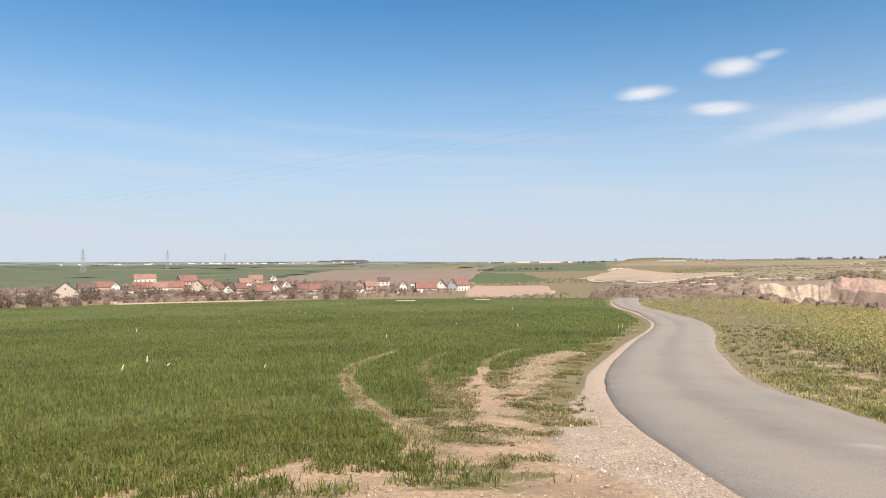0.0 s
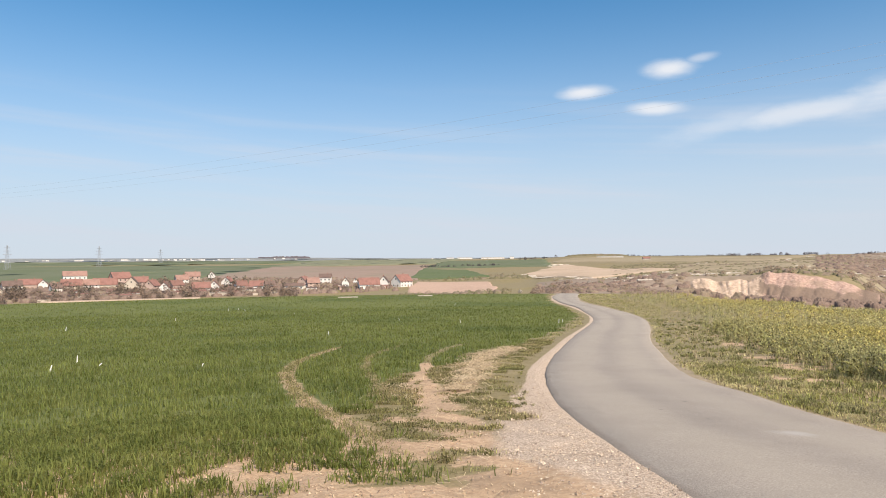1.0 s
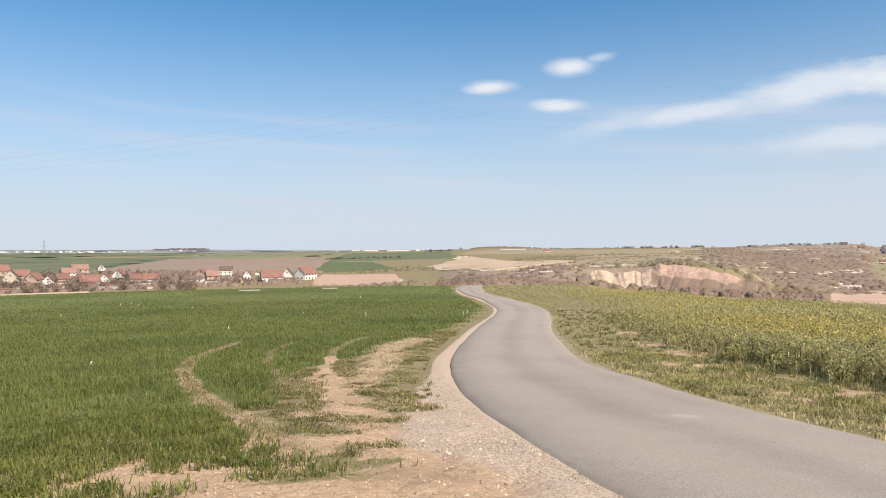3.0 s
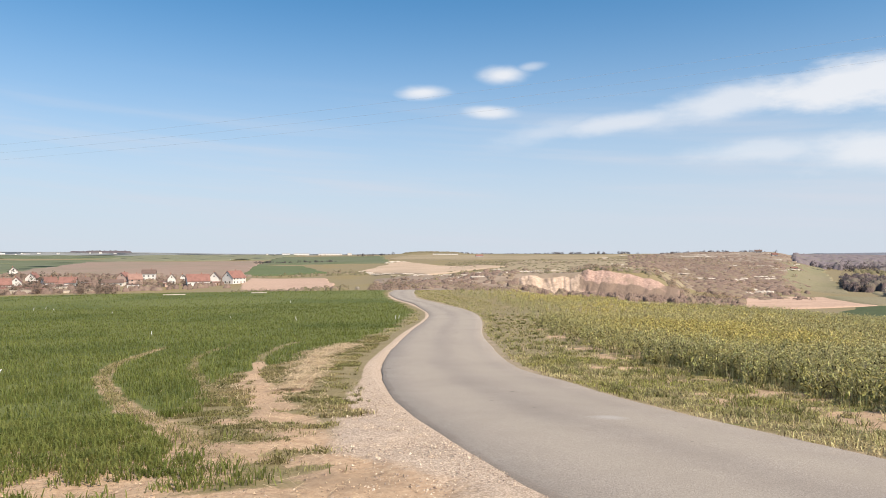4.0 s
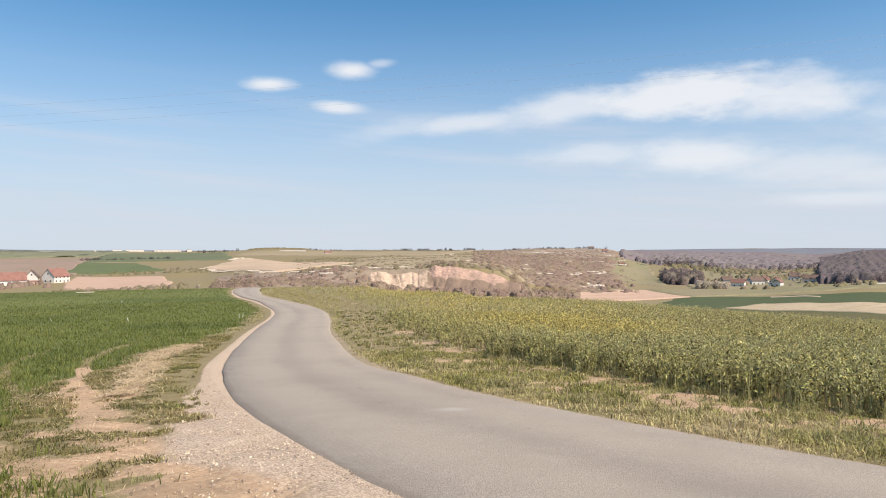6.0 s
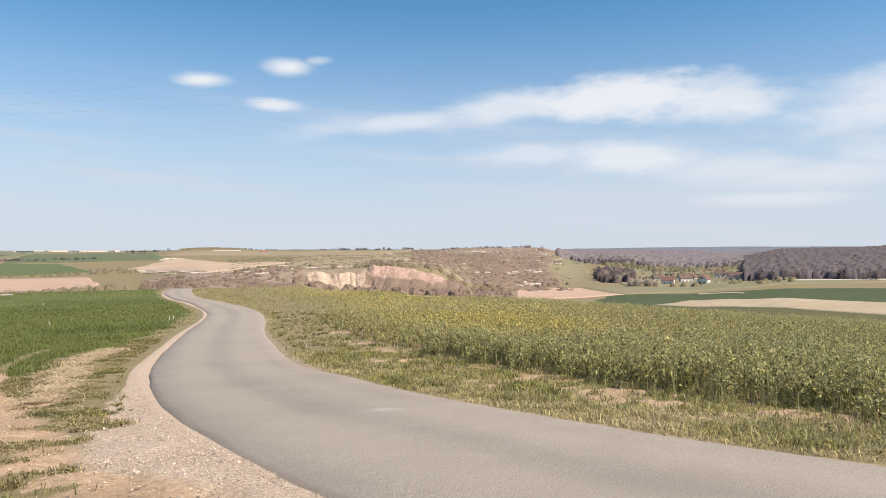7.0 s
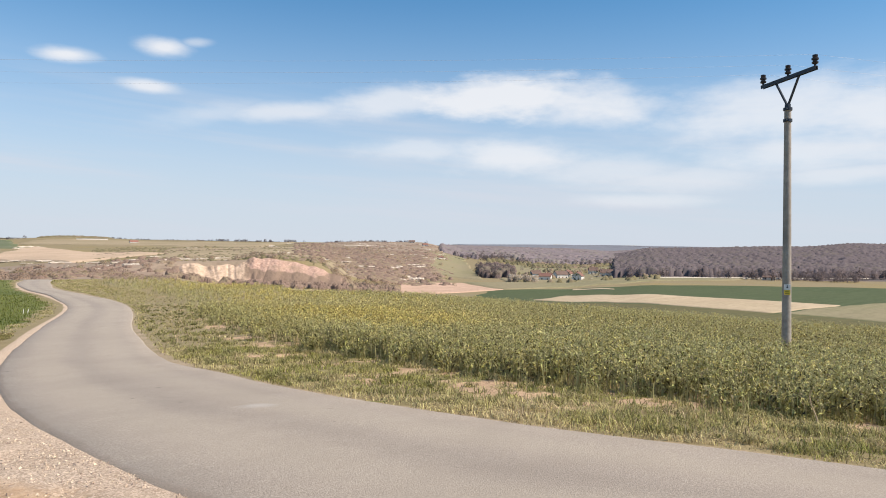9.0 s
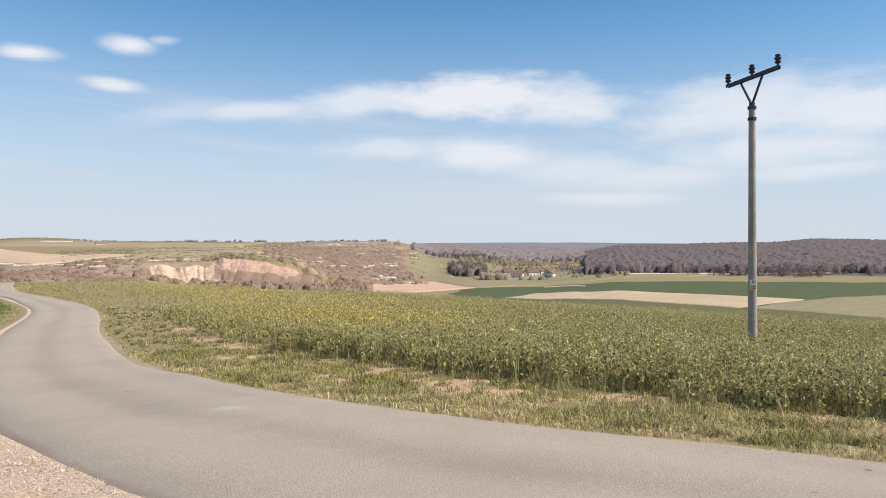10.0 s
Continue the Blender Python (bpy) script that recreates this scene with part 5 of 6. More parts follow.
def quarry_face():
    """The broken wall of the old quarry: buttresses, gullies and scree, with an overgrown cleft in its middle."""
    n, m, seed = 620, 46, 221
    s, t = np.meshgrid(np.linspace(0, 1, n), np.linspace(0, 1, m), indexing="ij")
    a = 22.6 + 14.2 * s
    x0, y0 = polar(a, 418)
    rim = 437 + 4 * soft(a, 29, 31) * soft(a, 36, 34)
    lean = 24 + 8 * soft(a, 28.5, 31.5)
    jag = .4 * swell(x0, y0 + 4 * t, 14, seed + 6)
    ends = soft(a + jag, 22.6, 25.0) * soft(a + jag, 36.8, 34.2)
    cleft = .55 * soft(np.abs(a + 1.5 * jag - 29.4 + .5 * t), .9, .1)
    top = np.interp(a, (22.4, 25.1, 28.6, 29.9, 30.9, 33.2, 35.3, 36.8), (-11.6, -10.8, -10.5, -8.3, -6.9, -8.9, -11.2, -15)) + 2.4 * (grains(np.radians(a) * 430, 0 * a, 17, seed) - .5) + 1.6 * (grains(np.radians(a) * 430, 0 * a, 4, seed + 8) - .5)
    z = -25 + (top + 25) * t * (.62 + .38 * ends) * (1 - .1 * cleft)
    along = np.radians(a) * 430
    tilt = along - .6 * z * np.tanh((along - 212) / 18)
    crags = 4.5 * (grains(along, .3 * z, 26, seed + 2) - .5) + 3.4 * (grains(tilt, .6 * z, 9, seed + 3) - .5)
    crags = crags - 4.2 * np.abs(grains(tilt, .22 * z, 5, seed + 4) - .5) + 1.6 * (grains(tilt, z, 3, seed + 7) - .5) + 1.5 * (grains(along * .4, z, 2.4, seed + 9) - .5) + .9 * (grains(along, z, 1.3, seed + 5) - .5)
    rr = rim - lean - 8 + lean * t**1.25 - 9 * (1 - t)**2.4 + crags * (.35 + .65 * t) + 6 * (1 - ends) + 1.5 * cleft
    rr = np.where(t > .97, rr + 16, rr)
    x, y = polar(a, rr)
    me = mesh_of(np.stack([x, y, z], 2).reshape(-1, 3), grid_tris(n, m), [M_ROCK], smooth=True)
    me.attributes.new("iron", "FLOAT", "POINT").data.foreach_set("value", soft(a, 28.6, 30.0).ravel().astype(np.float32))
    growth = np.maximum(np.maximum(cleft, .6 * (1 - ends)), np.maximum(.5 * soft(t, .5, .2) * soft(a, 26.4, 28), soft(t, .78, .5) * soft(a, 28.8, 30))) + .4 * swell(x0, z, 12, seed + 10)
    me.attributes.new("growth", "FLOAT", "POINT").data.foreach_set("value", growth.ravel().astype(np.float32))
    tagged(new("quarry_face", me), "weathered cream and reddish rock wall of a disused quarry", "rock face", kind="structure")


quarry_face()


def outcrop(seed):
    rng = np.random.RandomState(seed)
    bm = bmesh.new()
    for k in range(5):
        s = Matrix.Diagonal((rng.uniform(1.2, 3.2), rng.uniform(.8, 1.6), rng.uniform(.35, .9), 1))
        g = bmesh.ops.create_icosphere(bm, subdivisions=1, radius=1, matrix=Matrix.Translation((rng.uniform(-4, 4), rng.uniform(-1, 1), .1)) @ s)
        for v in g["verts"]:
            v.co += Vector(rng.normal(0, .18, 3))
    me = bpy.data.meshes.new("outcrop")
    bm.to_mesh(me)
    bm.free()
    me.materials.append(M_PALEROCK)
    return me


rock_shapes = [outcrop(200 + k) for k in range(4)]
rock_rng = np.random.RandomState(33)


def place_rock(bearing, r, long_, big):
    px, py = (float(q) for q in polar(bearing, r))
    ob = new("rock_outcrop", rock_shapes[rock_rng.randint(4)])
    ob.location = (px, py, float(height(px, py)) + .3)
    ob.scale, ob.rotation_euler = (big * long_, big, big), (0, 0, -math.atan2(px, py) + rock_rng.uniform(-.3, .3))
    tagged(ob, "pale weathered rock outcrop in the turf", "rock", "rock outcrops")


# ledges along the stubble, above the quarry and over the hill
for bearing, r, long_, big in ((11.6, 724, 1.4, 1.0), (12.2, 698, 1.6, 1.1), (13.0, 639, 1.8, 1.2), (13.7, 625, 1.5, 1.0), (14.4, 1030, 2.2, 1.5), (13.9, 960, 1.6, 1.3), (16.4, 520, 1.6, 1.0), (15.4, 560, 1.5, .9),
                               (20.0, 469, 1.1, 1.1), (20.9, 434, 1.1, 1.2), (23.7, 450, 1.2, 1.0), (24.9, 460, 1.5, 1.0), (26.3, 470, 2.0, .9), (33.0, 514, 1.3, 1.0), (32.2, 560, 1.3, 1.0),
                               (42.8, 529, .7, 1.7), (43.2, 533, .6, 1.5), (42.5, 633, 1.8, 1.3), (40.9, 585, 1.5, 1.3), (40.4, 575, 1.2, 1.0), (36.5, 554, 2.4, 1.0), (44.8, 784, 1.2, 1.6), (37.9, 961, 3.2, 1.4),
                               (38.7, 980, 2.6, 1.4), (36.6, 1010, 2.2, 1.2), (43.0, 1066, 1.6, 1.5), (41.6, 1010, 2.2, 1.4), (41.6, 505, .7, 1.4), (28.4, 1120, 2.6, 1.2), (25.4, 900, 2.8, 1.0), (30.6, 1000, 2.4, 1.1)):
    place_rock(bearing, r, long_, big)
for count, a0, a1, r0, r1, big in ((14, 11.6, 18, 560, 760, .7), (12, 16, 24, 380, 520, .8), (8, 23, 36, 446, 520, .8), (40, 36.5, 45, 520, 1080, 1.5), (8, 20, 34, 820, 1200, 1.0)):
    for k in range(count):
        place_rock(rock_rng.uniform(a0, a1), rock_rng.uniform(r0, r1), rock_rng.uniform(1.0, 2.2), rock_rng.uniform(.5, 1) * big)

# ---- the village ----
WALLS = [surface("render " + n, c, tuple(q * .88 for q in c), 1.5, .9, .1, tuple(q * .8 for q in c), .2) for n, c in
         (("white", (.80, .76, .70)), ("cream", (.60, .52, .42)), ("pink", (.56, .42, .35)), ("grey", (.50, .46, .42)))]
ROOFS = [surface("roof tiles " + n, c, tuple(q * .75 for q in c), 2.5, .85, .3, tuple(q * .65 for q in c), .3) for n, c in
         (("red", (.33, .175, .14)), ("orange", (.385, .235, .185)), ("brown", (.20, .14, .115)), ("russet", (.27, .15, .12)))]
M_PANE = surface("window glass", (.03, .035, .04), (.05, .055, .06), 1.0, .45, 0)
M_DOOR = surface("door paint", (.16, .09, .05), (.20, .12, .07), 4.0, .6, 0)
M_BRICK = surface("chimney brick", (.34, .16, .11), (.42, .22, .15), 3.0, .9, .2)


def house(bearing, r, length, depth, eaves, ridge, turn, wall, roof, label):
    """A gabled house; turn 0 shows its long side, 90 its gable."""
    px, py = (float(q) for q in polar(bearing, r))
    home = new("house")
    home.location, home.rotation_euler = (px, py, float(height(px, py)) - .2), (0, 0, radians(turn - bearing))
    tagged(home, label, "house", "village houses")
    L, D = length / 2, depth / 2
    bm = bmesh.new()
    low = [bm.verts.new(q) for q in ((-L, -D, -1), (L, -D, -1), (L, D, -1), (-L, D, -1))]
    up = [bm.verts.new(q) for q in ((-L, -D, eaves), (L, -D, eaves), (L, D, eaves), (-L, D, eaves))]
    g0, g1 = bm.verts.new((-L, 0, ridge)), bm.verts.new((L, 0, ridge))
    for f in ((low[0], low[1], up[1], up[0]), (low[2], low[3], up[3], up[2]), (low[1], low[2], up[2], g1, up[1]), (low[3], low[0], up[0], g0, up[3])):
        bm.faces.new(f)
    part("wall", bm, WALLS[wall], home)
    bm = bmesh.new()
    o, th, sl = .45, .22, (ridge - eaves) / D
    for sgn in (-1, 1):
        ys, ze = sgn * (D + o), eaves - o * sl
        pts = [(-L - o, ys, ze), (L + o, ys, ze), (L + o, 0, ridge), (-L - o, 0, ridge)]
        lo_ = [bm.verts.new((a, b, c + .04)) for a, b, c in pts]
        hi_ = [bm.verts.new((a, b, c + .04 + th)) for a, b, c in pts]
        bm.faces.new(lo_), bm.faces.new(hi_)
        for i in range(4):
            bm.faces.new((lo_[i], lo_[(i + 1) % 4], hi_[(i + 1) % 4], hi_[i]))
    bmesh.ops.recalc_face_normals(bm, faces=bm.faces[:])
    top = part("roof", bm, ROOFS[roof], home)
    bm = bmesh.new()
    box(bm, L * .35, D * .2, ridge + .3, .55, .55, 1.6, .04)
    part("chimney", bm, M_BRICK, top)
    n = max(1, int(length / 3.6))
    floors = 2 if eaves > 4.4 else 1
    for fl in range(floors):
        for i in range(n):
            wx = -L + (i + .5) * length / n
            if fl == 0 and i == n // 2:
                continue
            bm = bmesh.new()
            box(bm, wx, -D - .01, 1.5 + 2.7 * fl, 1.1, .08, 1.3)
            part("window", bm, M_PANE, home)
    for side in (-1, 1):
        for i in (-1, 1):
            bm = bmesh.new()
            box(bm, side * (L + .01), i * D * .42, 1.6, .08, 1.0, 1.3)
            part("window", bm, M_PANE, home)
        bm = bmesh.new()
        box(bm, side * (L + .01), 0, eaves + (ridge - eaves) * .35, .08, .9, 1.1)
        part("window", bm, M_PANE, home)
    bm = bmesh.new()
    box(bm, -L + (n // 2 + .5) * length / n, -D - .02, 1.0, 1.0, .1, 2.1)
    part("door", bm, M_DOOR, home)
    return home


WHITE_GABLE, WHITE_LONG, CREAM_BARN = "white rendered house with a red tiled gable roof", "long white house under a red tiled roof", "cream rendered barn with a broad gable"
PLAIN = "rendered village house with a tiled gable roof"
for row in ((-28.5, 575, 24, 17, 6.5, 13.5, 90, 1, 2, CREAM_BARN), (-27.1, 660, 14, 9, 4.6, 8.6, 10, 0, 2, PLAIN), (-26.0, 680, 17, 10, 4.4, 8.8, -8, 2, 0, PLAIN),
            (-25.2, 676, 7, 7, 4.6, 8, 90, 0, 2, PLAIN), (-23.2, 780, 21, 10, 6.5, 11, 4, 0, 1, WHITE_LONG), (-23.4, 640, 15, 9, 4.6, 9.5, -6, 1, 0, PLAIN),
            (-22.2, 642, 13, 9, 4.6, 9, 4, 0, 1, WHITE_LONG), (-21.2, 645, 18, 10, 4.4, 9.5, -4, 1, 0, PLAIN)):
    house(*row)
for row in ((-20.2, 720, 17, 11, 6, 11.5, 25, 2, 0, PLAIN), (-19.4, 622, 13, 11, 5, 11, 85, 1, 2, CREAM_BARN), (-18.0, 600, 10, 9, 5, 9.5, 60, 2, 0, PLAIN),
            (-17.1, 575, 9, 8, 4.5, 8.5, 80, 0, 3, WHITE_GABLE), (-15.1, 735, 14, 9, 5.5, 9.8, 0, 2, 1, PLAIN), (-13.7, 765, 7, 7, 5, 8.4, 90, 0, 2, WHITE_GABLE),
            (-14.5, 565, 13, 9, 4, 8.2, 6, 0, 0, WHITE_LONG), (-13.5, 588, 7, 7, 4.4, 8, 85, 0, 3, WHITE_GABLE)):
    house(*row)
for row in ((-11.5, 582, 9, 8, 4.2, 8.0, 20, 0, 3, PLAIN), (-10.3, 580, 11, 8, 4, 7.8, -10, 0, 0, PLAIN), (-7.4, 585, 15, 7, 3, 5.2, 0, 0, 2, "low white outbuilding with a brown roof"),
            (-5.9, 590, 10, 9, 5, 9, 10, 2, 1, PLAIN), (-4.9, 660, 11, 9, 6.2, 9.5, -5, 0, 2, PLAIN), (-3.3, 598, 7, 6, 4.2, 8, 90, 0, 2, WHITE_GABLE),
            (-2.5, 635, 4, 4, 3.6, 6, 90, 0, 2, WHITE_GABLE), (-1.4, 556, 16, 10, 3.8, 8.8, 8, 0, 0, WHITE_LONG), (-.15, 580, 8, 8, 4.6, 9.2, 82, 0, 2, WHITE_GABLE),
            (1.3, 575, 16, 10, 5, 10.2, 52, 0, 0, WHITE_GABLE)):
    house(*row)
for row in ((-16.3, 610, 10, 8, 4.2, 8, 30, 2, 3, PLAIN), (-12.5, 640, 10, 8, 4.5, 8.5, 70, 0, 0, PLAIN), (-30.8, 640, 15, 9, 3.6, 7, 5, 0, 2, PLAIN), (-24.4, 620, 8, 7, 4, 7.5, 20, 0, 2, PLAIN),
            (-18.8, 660, 12, 9, 5, 9.5, 0, 2, 0, PLAIN), (-9.3, 600, 8, 7, 3.4, 6.5, 15, 0, 2, PLAIN), (-6.6, 640, 9, 8, 4.4, 8, 60, 2, 0, PLAIN), (-15.9, 690, 11, 9, 5, 9, 15, 0, 1, PLAIN)):
    house(*row)


def garden_shed(bearing, r, length, h, turn, wall, roof):
    px, py = (float(q) for q in polar(bearing, r))
    shed = new("garden_shed")
    shed.location, shed.rotation_euler = (px, py, float(height(px, py)) - .1), (0, 0, radians(turn - bearing))
    tagged(shed, "small lean-to shed in a village garden", "shed", "garden sheds")
    bm = bmesh.new()
    box(bm, 0, 0, h / 2, length, 3, h, .05)
    part("wall", bm, WALLS[wall], shed)
    bm = bmesh.new()
    bmesh.ops.create_cube(bm, size=1, matrix=Matrix.Translation((0, 0, h + .25)) @ Matrix.Rotation(.16, 4, "X") @ Matrix.Diagonal((length + .5, 3.6, .18, 1)))
    part("roof", bm, ROOFS[roof], shed)
    bm = bmesh.new()
    box(bm, length * .2, -1.51, .95, .9, .08, 1.9)
    part("door", bm, M_DOOR, shed)


yard_rng = np.random.RandomState(47)
for k in range(38):
    garden_shed(yard_rng.uniform(-25, -8.5) if k < 32 else yard_rng.uniform(-8, 0), yard_rng.uniform(508, 600), yard_rng.uniform(3, 8), yard_rng.uniform(2, 3.2), yard_rng.uniform(-40, 40), yard_rng.randint(4), yard_rng.randint(4))
# houses across the valley and on the far hill
for row in ((52.6, 640, 8.4, 7, 3.9, 6.7, 20, 0, 2, PLAIN), (55.2, 660, 9.8, 7, 4.2, 7.3, 70, 0, 3, PLAIN), (57.2, 700, 8.4, 7, 3.9, 7, 10, 0, 2, PLAIN), (61.2, 690, 11.2, 8.4, 4.2, 7.6, 0, 2, 3, PLAIN),
            (70.1, 612, 9, 5, 2.4, 3.6, 0, 0, 2, "white farmhouse under the wooded ridge"), (53.4, 600, 9.8, 7, 3.9, 6.4, -10, 0, 3, PLAIN), (54.6, 640, 11.2, 8.4, 4.2, 7, 30, 0, 2, PLAIN), (56.0, 608, 9.8, 8.4, 4.2, 7.3, 75, 0, 3, PLAIN), (58.3, 640, 12.6, 8.4, 4.2, 7, 5, 0, 2, PLAIN), (59.8, 625, 9.8, 7, 3.9, 6.7, 40, 1, 3, PLAIN), (43.5, 1000, 7, 5, 3, 5, 15, 0, 3, PLAIN),
            (44.8, 790, 6, 4, 2.4, 3.6, 20, 0, 3, PLAIN), (42.4, 1150, 10, 6, 3, 5, 0, 0, 2, PLAIN), (21.0, 1330, 13, 8, 3.6, 6.4, 12, 0, 0, "white farmhouse with a red roof on the hilltop")):
    house(*row)


def long_shed(bearing, r, length, h):
    px, py = (float(q) for q in polar(bearing, r))
    shed = new("farm_shed")
    shed.location, shed.rotation_euler = (px, py, float(height(px, py)) - .5), (0, 0, radians(-bearing))
    tagged(shed, "long low white farm shed on the horizon", "shed", "far sheds")
    bm = bmesh.new()
    box(bm, 0, 0, h / 2, length, 12, h, .1)
    part("wall", bm, WALLS[0], shed)
    bm = bmesh.new()
    box(bm, 0, 0, h + .2, length + 1, 13, .4, .1)
    part("roof", bm, WALLS[3], shed)


for bearing, r, length, h in ((18.2, 1650, 60, 3.2), (8.8, 2440, 80, 6), (6.6, 2440, 44, 6), (5.3, 2440, 26, 6)):
    long_shed(bearing, r, length, h)
shed_rng = np.random.RandomState(41)
for k in range(56):
    long_shed(shed_rng.normal(-17.5, 4) if k % 4 else shed_rng.uniform(-32, 12), shed_rng.uniform(2350, 2600), shed_rng.choice((5, 7, 9, 14, 20)), shed_rng.uniform(4, 8))


# ---- the power line ----
def power_pole():
    bearing, r = 71.68, 27.47
    px, py = (float(q) for q in polar(bearing, r))
    pz = float(height(px, py))
    pole = new("power_pole")
    pole.location, pole.rotation_euler = (px, py, pz), (-0.0097, -0.0033, 0)
    tagged(pole, "tapered concrete power pole with dark steel crossarm in the rapeseed", "utility pole")
    H = 8.9
    bm = bmesh.new()
    tube(bm, (0, 0, -.6), (0, 0, H), .165, .112, 24)
    part("shaft", bm, M_CONCRETE, pole)
    for z in (H - .42, H - .02):
        bm = bmesh.new()
        tube(bm, (0, 0, z - .05), (0, 0, z + .05), .15, .15, 20)
        band = part("clamp", bm, M_STEEL, pole, "dark steel clamp band")
        for sx in (-1, 1):
            bm = bmesh.new()
            tube(bm, (sx * .12, -.02, z), (sx * .27, -.02, z), .03, .03, 6)
            part("bolt", bm, M_STEEL, band)
    bm = bmesh.new()
    tube(bm, (0, 0, H - .45), (0, 0, H + .16), .115, .10, 12)
    part("socket", bm, M_STEEL, pole, "steel pole head")
    a = radians(28)                       # the arm lies across the wires
    ax = Vector((math.sin(a), math.cos(a), -.05)).normalized()
    mid = Vector((0, 0, H + 1.08))
    half = 1.25
    e0, e1 = mid - ax * half, mid + ax * half
    rot = ax.to_track_quat("X", "Z").to_matrix().to_4x4()
    bm = bmesh.new()
    for off in (-.055, .055):
        bmesh.ops.create_cube(bm, size=1, matrix=Matrix.Translation(mid) @ rot @ Matrix.Translation((0, off, 0)) @ Matrix.Diagonal((2 * half, .014, .13, 1)))
    bmesh.ops.create_cube(bm, size=1, matrix=Matrix.Translation(mid) @ rot @ Matrix.Translation((0, 0, .06)) @ Matrix.Diagonal((2 * half, .11, .014, 1)))
    part("crossarm", bm, M_STEEL, pole, "dark steel channel crossarm")
    for k in (-.5, .55):
        bm = bmesh.new()
        tube(bm, (0, 0, H + .08), mid + ax * k - Vector((0, 0, .06)), .042, .042, 8)
        part("strut", bm, M_STEEL, pole)
    tops = []
    for k in (-1.19, 0, 1.19):
        base = mid + ax * k + Vector((0, 0, .07))
        bm = bmesh.new()
        ring = ((0, .04), (.06, .04), (.08, .10), (.13, .11), (.15, .075), (.19, .075), (.21, .115), (.26, .115), (.28, .08), (.33, .09), (.37, .085), (.39, .03))
        prev = None
        for z, rad in ring:
            now = [bm.verts.new(base + Vector((rad * math.cos(i * .5236), rad * math.sin(i * .5236), z))) for i in range(12)]
            if prev:
                for i in range(12):
                    bm.faces.new((prev[i], prev[(i + 1) % 12], now[(i + 1) % 12], now[i]))
            prev = now
        bm.faces.new(prev)
        part("insulator", bm, M_GLAZE, pole, "brown-black ribbed porcelain insulator")
        tops.append(base + Vector((0, 0, .39)))
    # enamel warning plate strapped to the shaft, facing the lane
    f = radians(180 + bearing - 6)
    face = Vector((math.sin(f), math.cos(f), 0))
    turned = face.to_track_quat("Y", "Z").to_matrix().to_4x4()

    def plate(name, mat, w, h, cz, out, parent, label=""):
        b = bmesh.new()
        bmesh.ops.create_cube(b, size=1, matrix=Matrix.Translation(face * out + Vector((0, 0, cz))) @ turned @ Matrix.Diagonal((w, .008, h, 1)))
        return part(name, b, mat, parent, label)

    sign = plate("warning_sign", M_WHITE, .21, .37, 2.53, .160, pole, "white and yellow enamel warning plate")
    plate("lower_panel", M_SIGNY, .20, .17, 2.435, .166, sign, "yellow panel")
    plate("symbol", M_SIGNB, .025, .10, 2.64, .166, sign, "black mark")
    plate("symbol", M_SIGNB, .06, .02, 2.61, .166, sign, "black mark")
    for z in (2.40, 2.46):
        plate("text_bar", M_SIGNB, .14, .015, z, .172, sign)
    bpy.context.view_layer.update()
    return [pole.matrix_world @ q for q in tops]


def wires(tops):
    g = radians(-54)
    for q in tops:
        for sgn in (1, -1):
            bm = bmesh.new()
            prev = None
            for s in np.linspace(0, 112, 57):
                c = Vector((q.x + math.sin(g) * s * sgn, q.y + math.cos(g) * s * sgn, q.z - (.082 if sgn > 0 else .05) * s + .00073 * s * s))
                now = [bm.verts.new(c + Vector((.0016 * math.cos(k), .0016 * math.cos(k), .002 * math.sin(k)))) for k in (0, 1.57, 3.14, 4.71)]
                if prev:
                    for i in range(4):
                        bm.faces.new((prev[i], prev[(i + 1) % 4], now[(i + 1) % 4], now[i]))
                prev = now
            me = bpy.data.meshes.new("power_wire")
            bm.to_mesh(me)
            bm.free()
            me.materials.append(M_WIRE)
            tagged(new("power_wire", me), "thin weathered overhead power wire", "wire", "power line wires")


wires(power_pole())


def lattice_tower(bearing, r, H):
    px, py = (float(q) for q in polar(bearing, r))
    tower = new("transmission_tower")
    tower.location, tower.rotation_euler = (px, py, float(height(px, py))), (0, 0, radians(20 - bearing))
    tagged(tower, "far grey lattice transmission tower on the plain", "pylon", "transmission towers")
    w = lambda z: 3.4 * (1 - z / H)**1.3 + .45
    for sx in (-1, 1):
        for sy in (-1, 1):
            bm = bmesh.new()
            zs = np.linspace(0, H, 7)
            for z0, z1 in zip(zs[:-1], zs[1:]):
                tube(bm, (sx * w(z0), sy * w(z0), z0), (sx * w(z1), sy * w(z1), z1), .2, .2, 4)
                tube(bm, (sx * w(z0), sy * w(z0), z0), (-sx * w(z1), sy * w(z1), z1), .12, .12, 4)
            part("leg", bm, M_LATTICE, tower)
    for z, half in ((H * .62, 6.5), (H * .76, 5.4), (H * .9, 4.0)):
        bm = bmesh.new()
        tube(bm, (-half, 0, z), (half, 0, z), .22, .22, 4)
        tube(bm, (-half, 0, z), (0, 0, z + 1.8), .15, .15, 4)
        tube(bm, (half, 0, z), (0, 0, z + 1.8), .15, .15, 4)
        part("crossarm", bm, M_LATTICE, tower)


for bearing, r, H in ((-27.37, 1250, 38), (-21.6, 1400, 38), (-17.4, 1900, 36), (-36, 1150, 38)):
    lattice_tower(bearing, r, H)


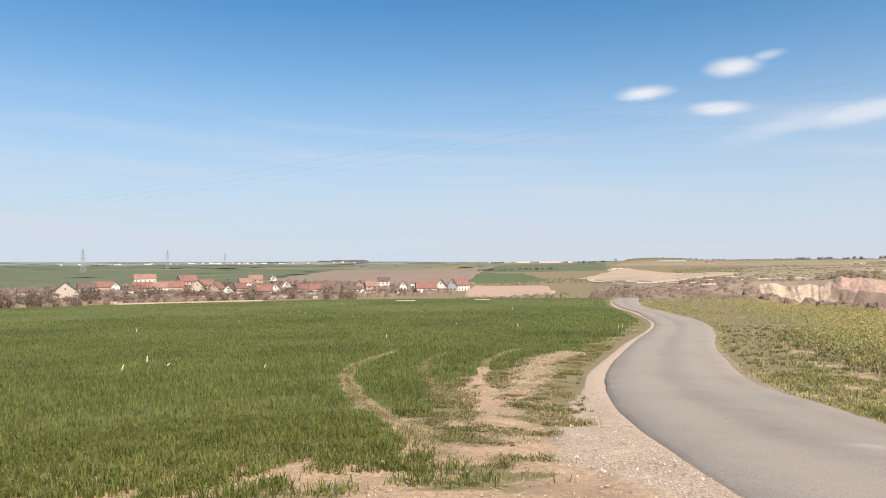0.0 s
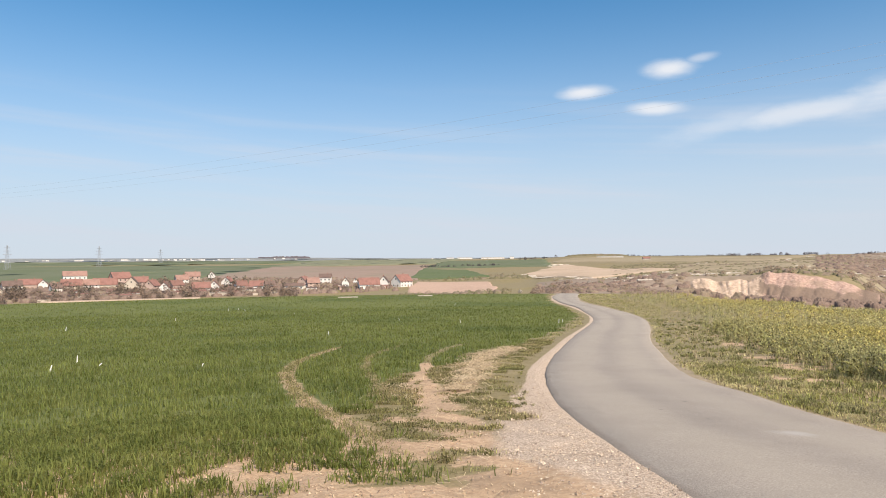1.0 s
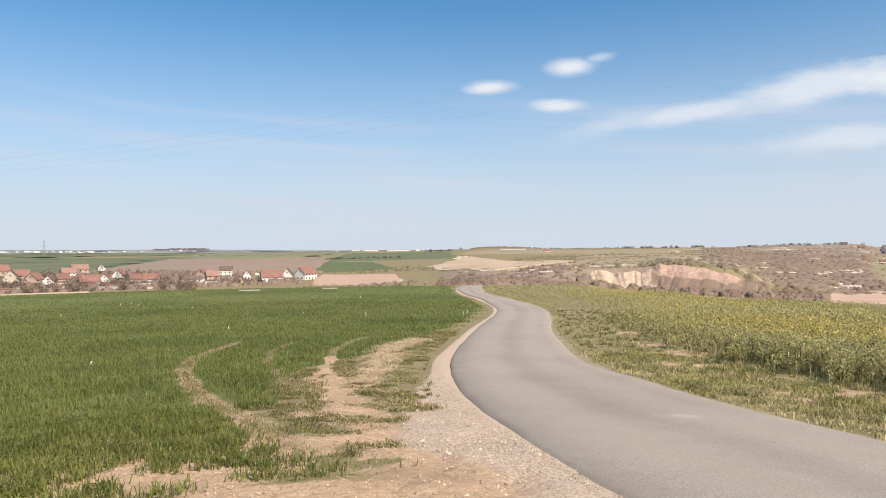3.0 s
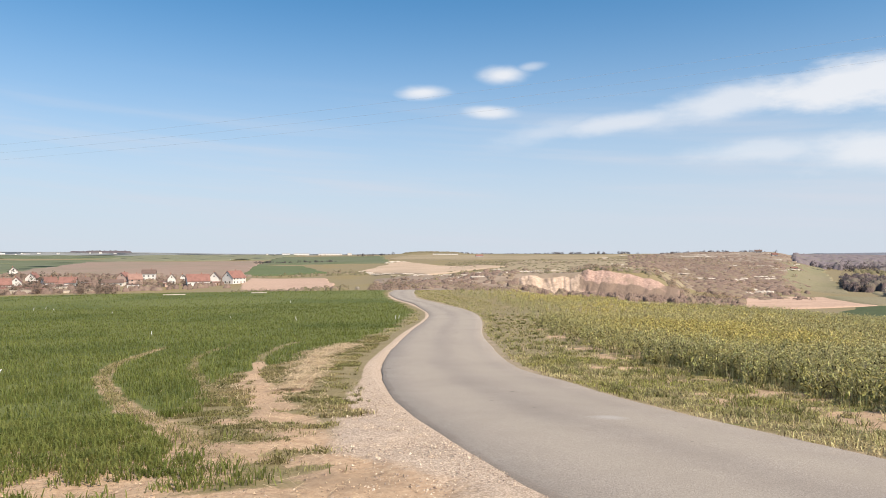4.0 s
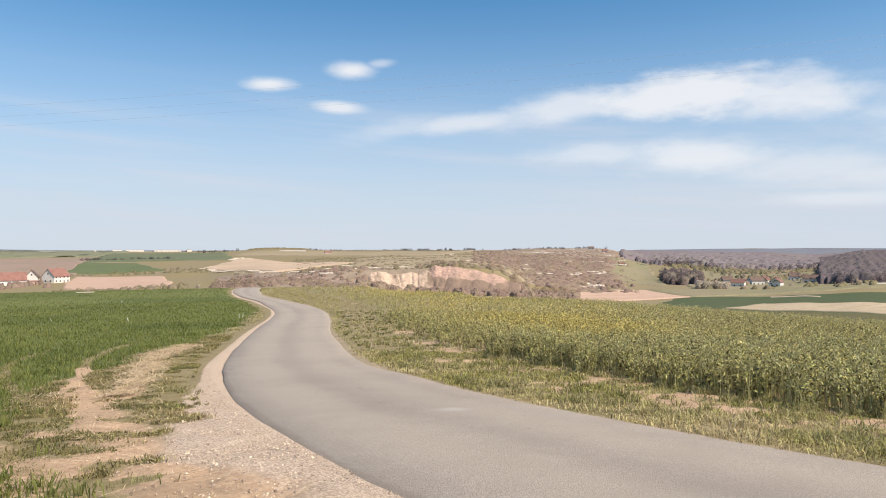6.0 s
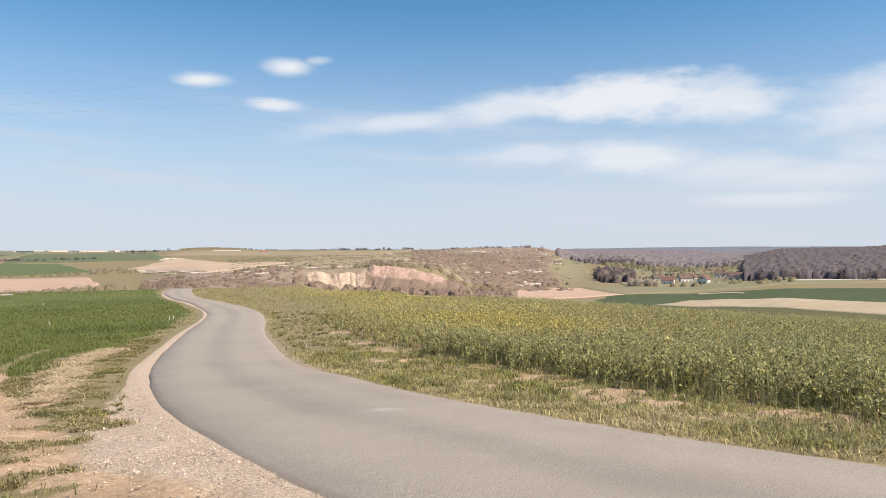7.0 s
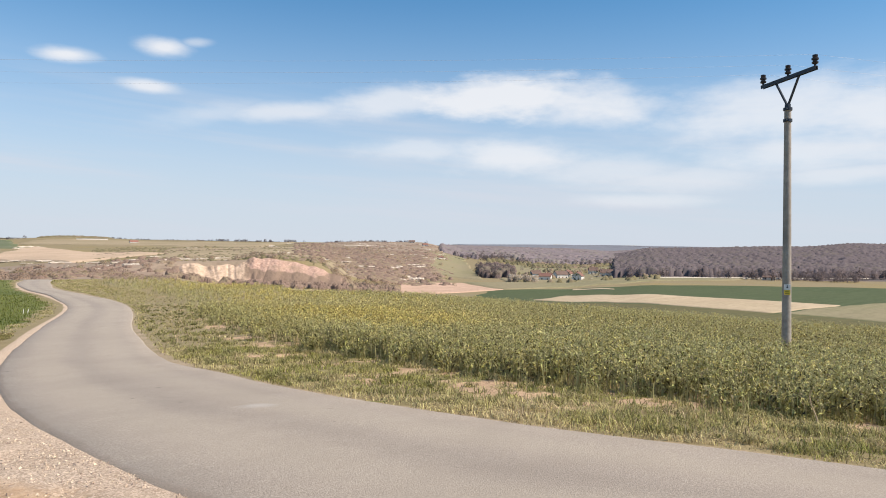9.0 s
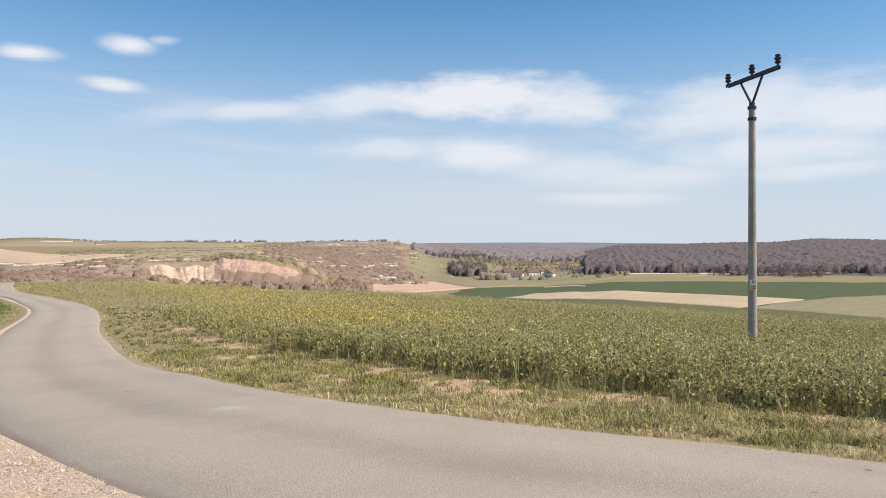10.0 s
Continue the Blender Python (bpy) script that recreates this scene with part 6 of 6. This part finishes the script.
# ---- white marker sticks in the wheat ----
def marker(x, y, tall, lean, to):
    ob = new("marker_stick")
    ob.location, ob.rotation_euler = (x, y, float(height(x, y))), (0, radians(lean), radians(to))
    bm = bmesh.new()
    g = bmesh.ops.create_cube(bm, size=1, matrix=Matrix.Translation((0, 0, tall / 2)) @ Matrix.Diagonal((.045, .02, tall, 1)))
    for v in g["verts"]:
        if v.co.z > tall / 2:
            v.co.x *= .6
    part("blade", bm, M_WHITE, ob)
    tagged(ob, "small white plastic marker stick standing in the wheat", "marker", "field markers")


for x, y, tall, lean in ((-23.76, 53.9, .55, 12), (-11.7, 27.5, .45, 2), (-11.05, 23.95, .36, 14), (-9.84, 24.6, .40, 48), (-18.9, 64.4, .4, 5), (-18.2, 82.5, .5, 5), (-17.4, 84, .45, 10),
                         (-16, 81, .4, -20), (-9.2, 70.7, .4, 8), (-3.4, 41.3, .38, 4), (1.1, 57.5, .36, -20), (5.7, 53.1, .48, -14), (13.02, 51.8, .50, 4), (13.3, 51.9, .5, 12), (8.7, 87.9, .5, 5), (-6.0, 23.2, .25, 30)):
    marker(x, y, tall * .6, lean, -math.degrees(math.atan2(x, y)))


# ---- small things along the lane ----
def rock_pile():
    rng = np.random.RandomState(55)
    for k in range(16):
        a, r = 14.0 + 1.7 * k / 15 + rng.uniform(-.1, .1), 139 + 4 * math.sin(k * .7) + rng.uniform(-1, 1)
        px, py = (float(q) for q in polar(a, r))
        if abs(float(beside([px], [py], ROADLINE)[0])) < HALF + .3:
            continue
        ob = new("rubble", rock_shapes[k % 4])
        s = rng.uniform(.14, .3)
        ob.location, ob.scale, ob.rotation_euler = (px, py, float(height(px, py)) + .1), (s, s, s * 1.6), (0, 0, rng.uniform(0, 6))
        tagged(ob, "pale heap of rubble beside the bend", "rubble", "rubble heaps")


rock_pile()


def bent_rod(name, label, category, points, radius, mat):
    """A thin bent rod through points, thinner towards its end."""
    bm = bmesh.new()
    prev = None
    for i, p in enumerate(points):
        w = radius * (1 - .5 * i / (len(points) - 1))
        now = [bm.verts.new(Vector(p) + Vector((w * math.cos(a), w * math.sin(a), 0))) for a in (0, 1.05, 2.09, 3.14, 4.19, 5.24)]
        if prev:
            for j in range(6):
                bm.faces.new((prev[j], prev[(j + 1) % 6], now[(j + 1) % 6], now[j]))
        prev = now
    bm.faces.new(prev)
    me = bpy.data.meshes.new(name)
    bm.to_mesh(me)
    bm.free()
    me.materials.append(mat)
    return tagged(new(name, me), label, category)


sx, sy = (float(q) for q in polar(74.35, 11.05))
sz = float(height(sx, sy))
bent_rod("dry_stalk", "pale dead stalk bent over the verge", "stalk", ((sx, sy, sz), (sx + .02, sy + .05, sz + .15), (sx + .03, sy + .12, sz + .30), (sx + .05, sy + .15, sz + .42), (sx + .03, sy + .12, sz + .5)), .012, M_STRAW)


def lying_board(bearing, r, length):
    px, py = (float(q) for q in polar(bearing, r))
    bm = bmesh.new()
    box(bm, 0, 0, .12, length, .3, .16, .03)
    me = bpy.data.meshes.new("board")
    bm.to_mesh(me)
    bm.free()
    me.materials.append(M_PALEROCK)
    ob = new("board", me)
    ob.location, ob.rotation_euler = (px, py, float(height(px, py))), (0, 0, radians(-bearing))
    tagged(ob, "long pale board lying in the young wheat", "board", "boards in the field")


lying_board(-3.1, 121, 3.4)
lying_board(3.2, 124, 2.6)


def garden_wall(bearing, r, length, h, turn):
    px, py = (float(q) for q in polar(bearing, r))
    ob = new("garden_wall")
    ob.location, ob.rotation_euler = (px, py, float(height(px, py))), (0, 0, radians(turn - bearing))
    tagged(ob, "low pale rendered wall round a village garden", "wall", "garden walls")
    bm = bmesh.new()
    box(bm, 0, 0, h / 2 - .2, length, .4, h + .4)
    part("masonry", bm, WALLS[1], ob)
    bm = bmesh.new()
    box(bm, 0, 0, h + .06, length + .1, .55, .12, .03)
    part("coping", bm, WALLS[3], ob)


wall_rng = np.random.RandomState(61)
for k in range(22):
    garden_wall(-29 + k * .98 + wall_rng.uniform(-.3, .3), wall_rng.uniform(505, 555), wall_rng.uniform(6, 17), wall_rng.uniform(1.2, 2.4), wall_rng.uniform(-25, 25))
